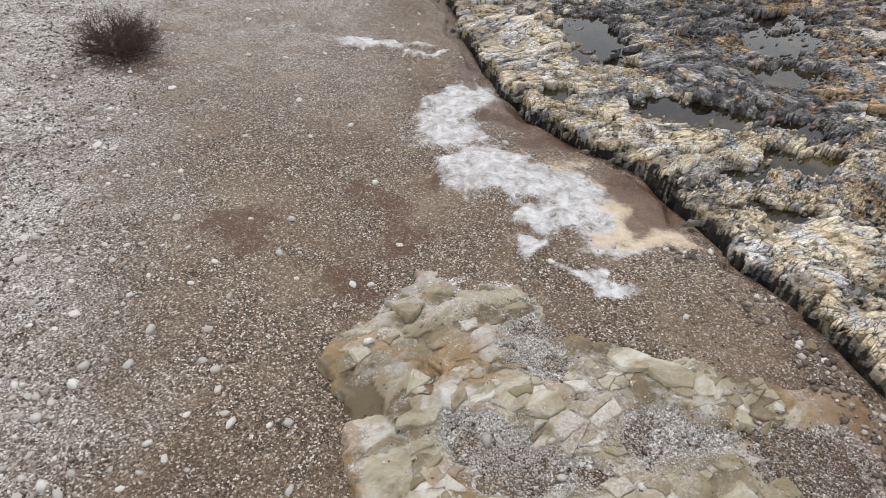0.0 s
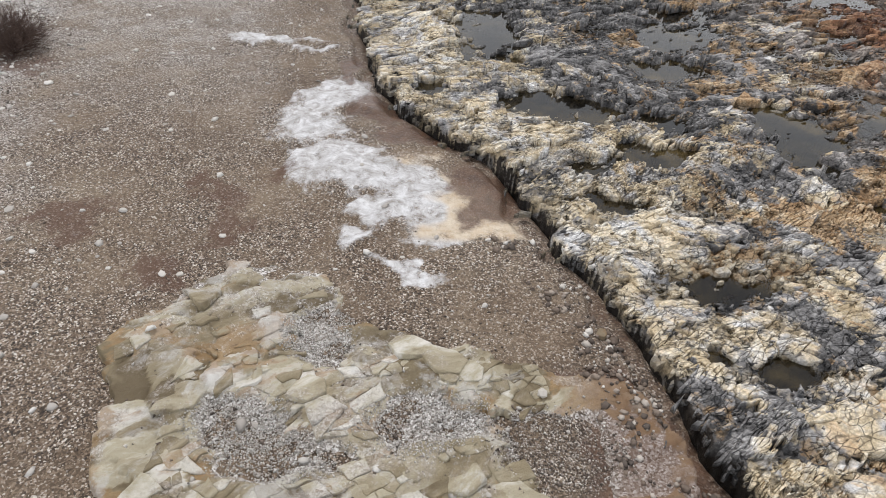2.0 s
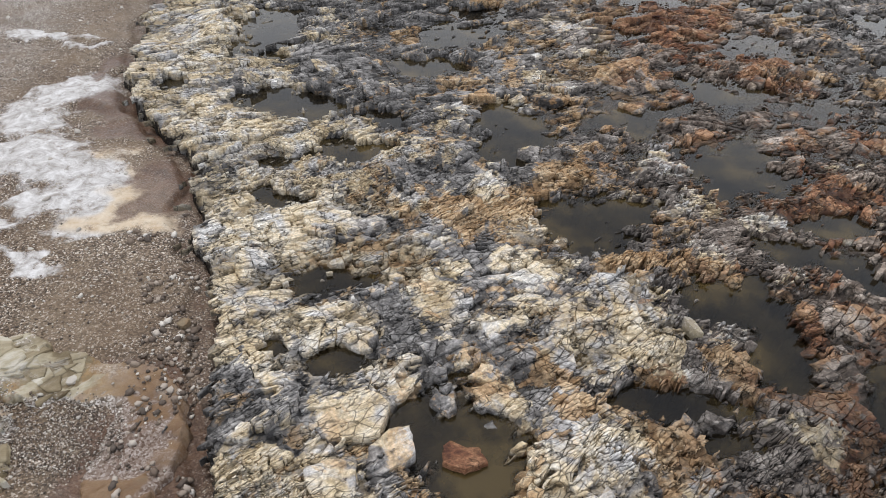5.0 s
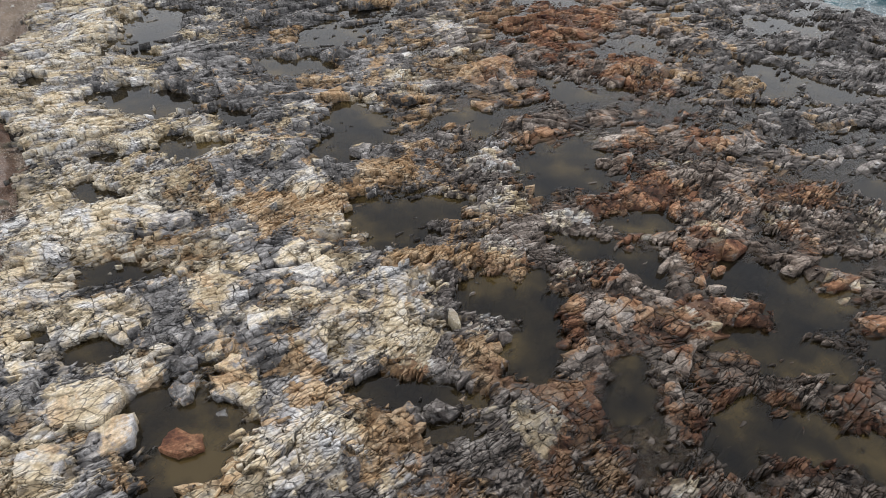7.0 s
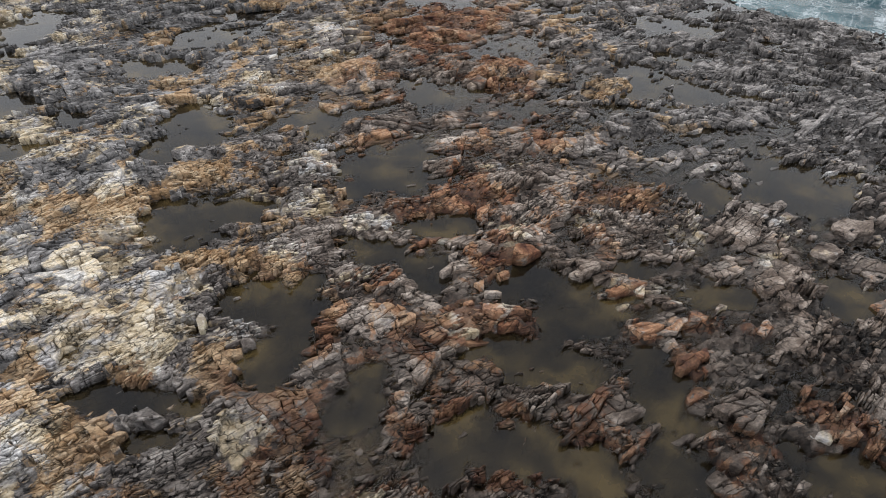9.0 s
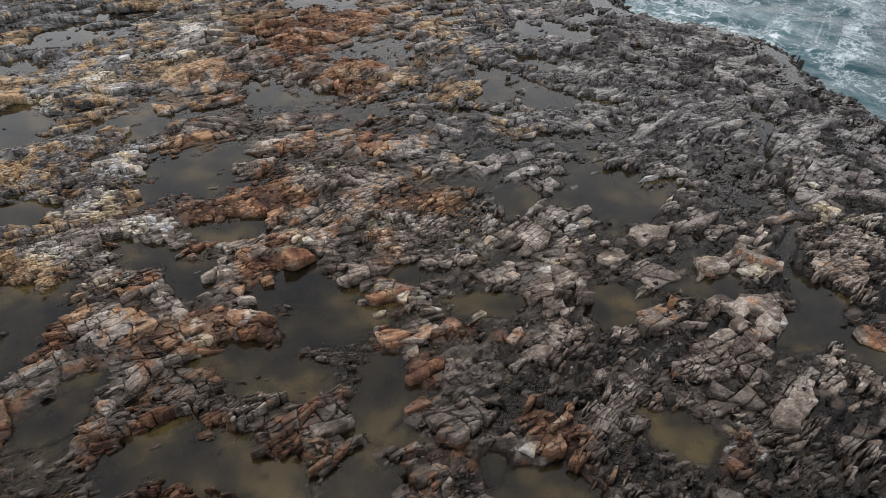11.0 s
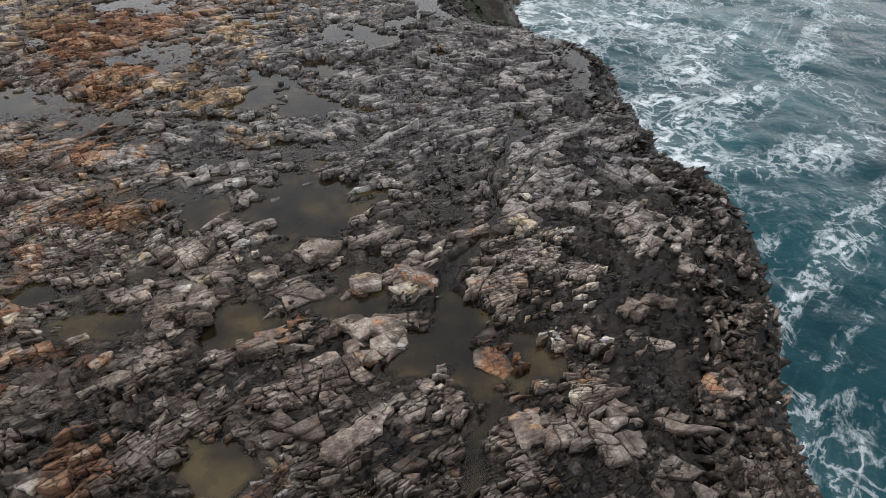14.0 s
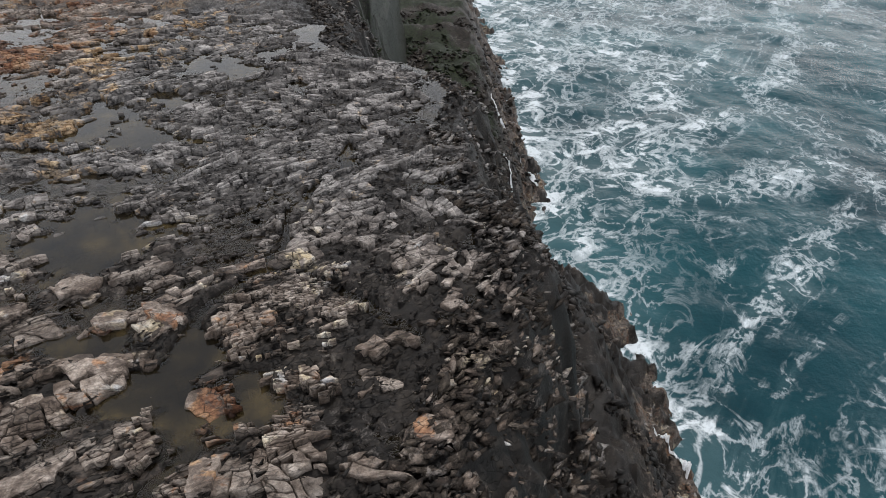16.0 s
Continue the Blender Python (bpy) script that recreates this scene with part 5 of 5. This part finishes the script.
def build_gravel():
    rng = np.random.default_rng(41)
    n = 95000
    x, y = rng.uniform(-8.5, 2.7, n), 0.8 + 9.5 * rng.random(n) ** 1.6
    patch = smooth(fbm(x / 0.7, y / 0.7, 401, 4), 0.42, 0.62)
    on = (x > -1.4) & (x < 2.7) & (y < 3.75)
    lz = np.full(n, -1.0)
    lz[on] = ledge(x[on], y[on])[0]
    gz, att = beach(x, y)
    grit = patches(x, y, GRIT_PATCH, 0.4)
    west = 1 - smooth(x + 0.25 * (y - 4), -3.6, -1.6)
    chance = 0.12 + 0.2 * patch * smooth(x, -2.5, -1) + 0.75 * west * (0.4 + 0.6 * patch) + 0.6 * patches(x, y, ((1.5, 2.9, 0.6, 0.45), (2.05, 1.76, 0.35, 0.3)), 0.5)
    chance = np.where(lz > gz + 0.012, 0.05, chance)
    chance = chance * (1 - 0.9 * np.clip(att["salt"], 0, 1)) * (1 - 0.97 * np.clip(att["wet"] * 1.3, 0, 1))
    keep = (rng.random(n) < chance) & (x < along(WEST, y) - 0.02)
    west = np.maximum(west, grit * (x < 1.75))
    x, y, west = x[keep], y[keep], west[keep]
    z = np.maximum(gz, lz)[keep]
    m = len(x)
    size = 0.0042 + 0.009 * rng.random(m) ** 2.5 + west * 0.014 * rng.random(m) ** 2
    tagged(scatter("beach_gravel", x, y, z + size * 0.15, size, 0.45 + 0.3 * rng.random(m), 1 + 0.5 * rng.random(m), rng.random(m) * 6.3, GRAVEL, dict(west=west), 42, 3),
           "loose grey, brown and white gravel on the sand", "gravel", kind="stuff")
    # fine gravel caught in the hollows of the ledge
    for cx, cy, rx, ry in GRIT_PATCH:
        k = int(15000 * rx * ry * 3.14)
        r, a = np.sqrt(rng.random(k)) * 1.25, rng.random(k) * 6.283
        x, y = cx + rx * r * np.cos(a), cy + ry * r * np.sin(a)
        some = rng.random(k) < 0.25 + 0.75 * (patches(x + 0.3 * (fbm(x / 0.2, y / 0.2, 161, 3) - 0.5), y, GRIT_PATCH, 0.3) > 0.45)
        x, y = x[some], y[some]
        k = len(x)
        size = 0.0036 + 0.005 * rng.random(k) ** 2
        brown = cx > 1.9
        tagged(scatter("ledge_gravel", x, y, beach_z(x, y) + size * 0.2, size, 0.5 + 0.3 * rng.random(k), 1 + 0.5 * rng.random(k), rng.random(k) * 6.3, GRAVEL if brown else STONES,
                       dict(west=np.full(k, 0.2)), 44, 3), "fine brown and grey gravel beside the wet channel" if brown else "fine whitish gravel caught in a hollow of the ledge", "gravel", kind="stuff")
    # mid-size pale stones among the gravel
    n = 8500
    x, y = rng.uniform(-8.5, 2.2, n), 0.9 + 9.0 * rng.random(n) ** 1.4
    keep = rng.random(n) < 0.06 + 0.9 * (1 - smooth(x + 0.3 * (y - 4), -4.0, -1.8))
    keep &= (x < along(WEST, y) - 0.1)
    x, y = x[keep], y[keep]
    m = len(x)
    size = 0.011 + 0.024 * rng.random(m) ** 2.2
    tagged(scatter("pale_stones", x, y, beach_z(x, y) + size * 0.1, size, 0.4 + 0.3 * rng.random(m), 1.1 + 0.5 * rng.random(m), rng.random(m) * 6.3, STONES, None, 43, 6),
           "small pale stones strewn over the gravel", "stones", kind="stuff")


def build_foot_stones():
    """Small dark and rusty stones washed against the foot of the shelf."""
    rng = np.random.default_rng(61)
    n = 800
    y = 1.4 + 2.3 * rng.random(n)
    x = along(WEST, y) - 0.04 - 0.42 * rng.random(n) ** 1.6
    keep = fbm(x / 0.3, y / 0.3, 411, 3) > 0.42
    x, y = x[keep], y[keep]
    m = len(x)
    size = 0.008 + 0.022 * rng.random(m) ** 3
    tagged(scatter("foot_stones", x, y, beach_z(x, y) + size * 0.2, size, 0.5 + 0.3 * rng.random(m), 1.1 + 0.5 * rng.random(m), rng.random(m) * 6.3, GRAVEL, dict(west=np.zeros(m)), 62, 5),
           "small dark stones along the foot of the rock shelf", "stones", kind="stuff")


STONES = pebble_material("pale_stone", ((0.0, (0.28, 0.25, 0.22)), (0.4, (0.44, 0.41, 0.37)), (1.0, (0.70, 0.67, 0.62))), False)


def stone_mesh(name, seed, material, rings=2, rough=0.18, flat=0.5):
    """A worn stone of unit half-length: a rounded lump with flattened, uneven faces."""
    rng = random.Random(seed)
    bm = bmesh.new()
    bmesh.ops.create_icosphere(bm, subdivisions=rings, radius=1)
    cuts = [(Vector((rng.uniform(-1, 1), rng.uniform(-1, 1), rng.uniform(-1, 1))).normalized(), rng.uniform(0.62, 0.9)) for _ in range(7)]
    for v in bm.verts:
        for way, far in cuts:
            over = v.co.dot(way) - far
            if over > 0:
                v.co -= way * over * 0.85
        v.co *= 1 + rough * (noise.noise(v.co * 1.7 + Vector((seed, 0, 0))))
        v.co.y *= 0.72
        v.co.z *= flat
    me = bpy.data.meshes.new(name)
    bm.to_mesh(me)
    bm.free()
    for key, val in (("cell", rng.uniform(0.5, 1.0)), ("pale", 0.8), ("rust", 0.15), ("dark", 0.0), ("weed", 0.0), ("wet", 0.0)):
        me.attributes.new(key, "FLOAT", "POINT").data.foreach_set("value", [val] * len(me.vertices))
    me.materials.append(material)
    return me


# the stones that stand out on the sand: x, y, half-length
WHITE = ((-2.11, 3.8, 0.05), (-2.35, 3.44, 0.035), (-2.39, 6.96, 0.06), (-1.58, 5.89, 0.05), (-0.64, 3.12, 0.04), (-1.3, 2.19, 0.035), (-1.21, 2.03, 0.035), (-1.6, 1.55, 0.028),
         (-3.19, 4.82, 0.065), (-3.48, 5.3, 0.06), (-2.35, 2.08, 0.035), (-1.42, 2.01, 0.03), (-1.66, 3.3, 0.035), (-2.95, 6.04, 0.06), (-3.01, 3.23, 0.06), (1.03, 3.42, 0.025),
         (0.33, 1.92, 0.03), (-0.52, 3.13, 0.035), (-1.04, 3.16, 0.028), (-1.75, 3.07, 0.03), (1.95, 2.2, 0.05), (-2.2, 2.05, 0.035))


def build_pebbles():
    meshes = [stone_mesh("pebble", 60 + k, PEBBLE, 1, 0.15, 0.45) for k in range(7)]
    rng = random.Random(9)
    spots = list(WHITE)
    while len(spots) < 290:
        x, y = rng.uniform(-7.5, 1.8), 0.95 + 8.5 * rng.random() ** 1.5
        if rng.random() < 0.05 + 0.95 * (x + 0.3 * (y - 4) < -2.6) and x < float(along(WEST, np.array(y))) - 0.4 and not (-1 < x < 1.6 and y < 3.3):
            spots.append((x, y, 0.018 + 0.032 * rng.random() ** 2))
    z = beach_z(np.array([p[0] for p in spots]), np.array([p[1] for p in spots]))
    for k, (x, y, r) in enumerate(spots):
        ob = part("pebble", meshes[k % 7], ground)
        ob.matrix_basis = Matrix.Translation((x, y, float(z[k]) + r * 0.12)) @ Euler((rng.uniform(-0.2, 0.2), rng.uniform(-0.2, 0.2), rng.uniform(0, 6.3))).to_matrix().to_4x4() @ Matrix.Diagonal((r, r, r, 1))


def build_trickles():
    """Thin white runs of sea water that drain back down the seaward slope."""
    foam = plain_material("white_water", ((0.35, (0.45, 0.46, 0.46)), (0.6, (0.78, 0.79, 0.79))), 25.0, 0.35, 0.8)
    for k, (x0, y0, x1, y1) in enumerate(((15.5, 31.0, 18.0, 27.5), (15.8, 24.8, 17.4, 22.6), (20.2, 13.4, 20.8, 11.6))):
        t = np.linspace(0, 1, 60)
        wob = (fbm(t * 5 + k * 9, t * 0 + k, 601 + k, 4) - 0.5) * 0.9
        x, y = x0 + (x1 - x0) * t + wob * 0.6, y0 + (y1 - y0) * t + wob
        width = 0.04 + 0.16 * t * fbm(t * 9, t * 0 + 3 * k, 611, 2)
        rows = []
        for side in (-1, -0.33, 0.33, 1):
            px, py = x + side * width * 0.5, y + side * width
            rows.append(np.column_stack((px, py, terrace(px, py)[0] + 0.14 - 0.06 * abs(side))))
        verts = np.concatenate(rows)
        i = (np.arange(3)[:, None] * 60 + np.arange(59)[None]).ravel()
        tagged(mesh_of("water_trickle", verts, np.column_stack((i, i + 60, i + 61, i + 1)), foam), "thin white trickle of sea water running down the dark rock", "water trickle", "trickles down the sea cliff")


def build_loose_blocks():
    """Squared, cracked blocks that lie in a row on the ledge."""
    rows = (("pale cracked block at the ledge's edge", 1.14, 2.52, 0.13, 0.11, -0.3), ("pale blue-grey cracked block at the ledge's edge", 1.36, 2.4, 0.14, 0.1, -0.5),
            ("pale cream block with an olive side on the ledge", 1.53, 2.31, 0.08, 0.09, -0.15), ("thin pale slab standing on edge by the grit", 1.62, 2.27, 0.025, 0.08, -0.5),
            ("flat pale block half sunk in grit", 0.58, 2.13, 0.11, 0.10, 0.3), ("flat whitish block half sunk in grit", 1.5, 1.62, 0.1, 0.09, 0.5),
            ("loose pale grey slab leaning at the pool's edge", 5.80, 2.82, 0.085, 0.026, -1.2), ("rust-red stone beside the wet channel", 2.4, 2.77, 0.045, 0.04, 0.4))
    rng = random.Random(31)
    for k, (label, x, y, a, b, turn) in enumerate(rows):
        ring = [(a * math.cos(t + rng.uniform(-0.3, 0.3)) * rng.uniform(1.0, 1.3), b * math.sin(t) * rng.uniform(1.0, 1.3)) for t in (0.5, 1.5, 2.5, 3.4, 4.5, 5.6)]
        z = 0.1 if x > 3 else float(beach_z(np.array([x]), np.array([y]))[0])
        vs, fs = prism(ring, 0, 0, 0.028, rng.uniform(-0.15, 0.15), rng.uniform(-0.3, -0.05), 0.12, 0.96, 0.88, 0.012, k + 40)
        n = len(vs)
        ochre = "rust" in label
        field = dict(cell=np.full(n, 0.5 if ochre else rng.uniform(0.6, 1.0)), rust=np.full(n, 0.3 if ochre else -0.4), dust=np.zeros(n), wet=np.full(n, 0.4 if ochre else 0.0))
        ob = tagged(new("loose_block", mesh_data("loose_block", vs, fs, LEDGE, field)), label, "rock")
        ob.matrix_world = pose(x, y, z + 0.0, 0, 0, math.degrees(turn - STRIKE))


# large blocks of the shelf: x, y, half-sizes, turn, pale, rust, tone, label
SLABS_WEST = ((4.31, 1.82, 0.12, 0.12, 20, 0.0, 1.0, 0.5, "cracked rusty brown boulder standing in a tide pool"),
              (3.66, 1.98, 0.19, 0.15, 0, 0.9, 0.1, 0.8, "smooth cream-coloured rock hump beside a tide pool"),
              (3.92, 1.80, 0.15, 0.13, 30, 0.8, 0.35, 0.75, "smooth cream rock hump with a rusty foot"),
              (3.62, 1.62, 0.16, 0.12, 10, 0.9, 0.1, 0.8, "smooth cream-coloured rock hump with green stains"),
              (3.02, 3.62, 0.085, 0.075, 20, 0.9, 0.05, 0.85, "squarish pale boulder on the cream rock"),
              (3.13, 3.79, 0.09, 0.075, -15, 0.9, 0.1, 0.8, "pale cracked boulder with an olive side"),
              (3.26, 3.90, 0.12, 0.08, 10, 0.85, 0.0, 0.85, "pale boulder streaked with grey"),
              (3.24, 3.67, 0.07, 0.07, 30, 0.9, 0.2, 0.8, "small cream boulder beside an ochre pool"),
              (3.52, 3.78, 0.20, 0.11, 12, 0.8, 0.2, 0.9, "grey and white boulder with a rusty underside"),
              (4.87, 5.0, 0.10, 0.07, 0, 0.4, 0.0, 0.85, "pale grey block standing in a shallow pool"))
SLABS_EAST = ((10.64, 3.36, 0.14, 0.11, 25, 0.5, 0.15, 0.85, "pale block with a rusty end beside a shallow pool"),
              (11.36, 3.42, 0.16, 0.10, -35, 0.2, 0.0, 0.75, "flat grey rock slab split by one crack"),
              (9.87, 3.36, 0.08, 0.07, 10, 0.2, 0.0, 0.75, "small flat grey slab on the wet shelf"),
              (11.24, 2.58, 0.21, 0.085, 30, 0.5, 0.1, 0.85, "long pale block over a rusty hollow"),
              (12.22, 2.66, 0.09, 0.13, 10, 0.4, 0.2, 0.7, "smooth rounded block stained orange along its side"),
              (11.90, 4.58, 0.20, 0.05, 24, 0.5, 0.1, 0.9, "long thin pale slab along the open joint"),
              (10.75, 4.27, 0.15, 0.10, 0, 0.4, 0.0, 0.9, "pale weathered block at a pool's rim"),
              (11.52, 3.97, 0.16, 0.09, -25, 0.1, 0.2, 0.7, "flat grey-brown slab on the wet shelf"),
              (11.15, 3.93, 0.13, 0.10, 5, 0.1, 0.0, 0.7, "flat grey rock slab on the wet shelf"),
              (10.37, 3.96, 0.11, 0.09, 15, 0.1, 0.0, 0.65, "flat grey rock slab by a tide pool"),
              (12.05, 3.2, 0.13, 0.10, -40, 0.2, 0.26, 0.35, "reddish smooth block half under murky water"),
              (13.48, 3.08, 0.13, 0.10, 20, 0.5, 0.2, 0.75, "cream and ochre block on the dark bare rock"))
SLABS = SLABS_WEST + SLABS_EAST


def build_slabs():
    rng = random.Random(77)
    for x, y, a, b, turn, pale, rust, tone, label in SLABS:
        ring = [(a * 1.15 * math.cos(t + rng.uniform(-0.25, 0.25)) * rng.uniform(0.85, 1.15), b * 1.15 * math.sin(t + rng.uniform(-0.2, 0.2)) * rng.uniform(0.85, 1.15)) for t in (0.6, 1.5, 2.6, 3.5, 4.3, 5.5)]
        z = max(float(shelf(np.array([x]), np.array([y]), False)[0][0]), WATER) + 0.02
        verts, faces = shard(ring, 0, 0, 0.0, rng.uniform(-0.15, 0.15), rng.uniform(-0.3, 0.05), 0.16, 0.002, rng, 0.025)
        verts = weather(np.array(verts) + np.array((x, y, 0))) - np.array((x, y, 0))
        n = len(verts)
        field = dict(cell=np.full(n, tone * (0.8 if x < 5 else 0.58)), pale=np.full(n, pale * (0.8 if x < 5 else 0.12)), rust=np.full(n, rust + 0.1), dark=np.zeros(n), weed=np.full(n, 0.1), wet=np.array([0.7 if v[2] < -0.05 else 0.05 for v in verts]), warm=np.full(n, 0.2 if x < 5 and rust < 0.9 else 0.9))
        ob = tagged(new("rock_slab", mesh_data("rock_slab", verts, faces, ROCK, field)), label, "rock", "large rocks on the shelf")
        ob.matrix_world = pose(x, y, z, 0, 0, turn - math.degrees(STRIKE))


def build_shrub():
    """A low, dead-looking cushion of tangled dark twigs."""
    rng = random.Random(3)
    base = Vector((-3.86, 6.85, 0.0))
    shrub = tagged(new("shrub"), "dry dark brown leafless shrub on the gravel", "shrub")
    shrub.location = base
    stems, twigs = [], []

    def stick(store, a, b, ra, rb):
        way = (b - a).normalized()
        side = way.orthogonal().normalized()
        other = way.cross(side)
        n = sum(len(q[0]) for q in store)
        vs = [p + (side * math.cos(t) + other * math.sin(t)) * r for p, r in ((a, ra), (b, rb)) for t in (0, 2.094, 4.189)]
        store.append((vs, [(n + q, n + (q + 1) % 3, n + 3 + (q + 1) % 3, n + 3 + q) for q in range(3)]))

    def grow(p, way, length, r, depth):
        for _ in range(2):
            q = p + (way + Vector((rng.gauss(0, 0.22), rng.gauss(0, 0.22), rng.gauss(0, 0.2)))).normalized() * length * 0.5
            q.z = max(q.z, 0.01)
            stick(stems if depth > 2 else twigs, p, q, r, r * 0.75)
            p, r = q, r * 0.75
            if depth:
                for _ in range(2):
                    turn = Vector((rng.gauss(0, 0.55), rng.gauss(0, 0.55), rng.gauss(0.05, 0.45)))
                    grow(p, (way + turn).normalized(), length * 0.68, r * 0.7, depth - 1)

    for k in range(64):
        a, e = rng.uniform(0, 6.3), rng.uniform(0.25, 1.3)
        grow(Vector((math.cos(a) * 0.1, math.sin(a) * 0.07, 0)), Vector((math.cos(a) * math.cos(e), math.sin(a) * math.cos(e), math.sin(e))), rng.uniform(0.19, 0.28), 0.012, 3)
    for name, store in (("branch_work", stems), ("twig_work", twigs)):
        part(name, mesh_data(name, [v for q in store for v in q[0]], [f for q in store for f in q[1]], TWIG), shrub)


build_slabs()
build_trickles()
build_loose_blocks()
build_shrub()
build_gravel()
build_foot_stones()
build_chips()
build_scree()
build_pebbles()
build_ledge_stones()
build_blocks()
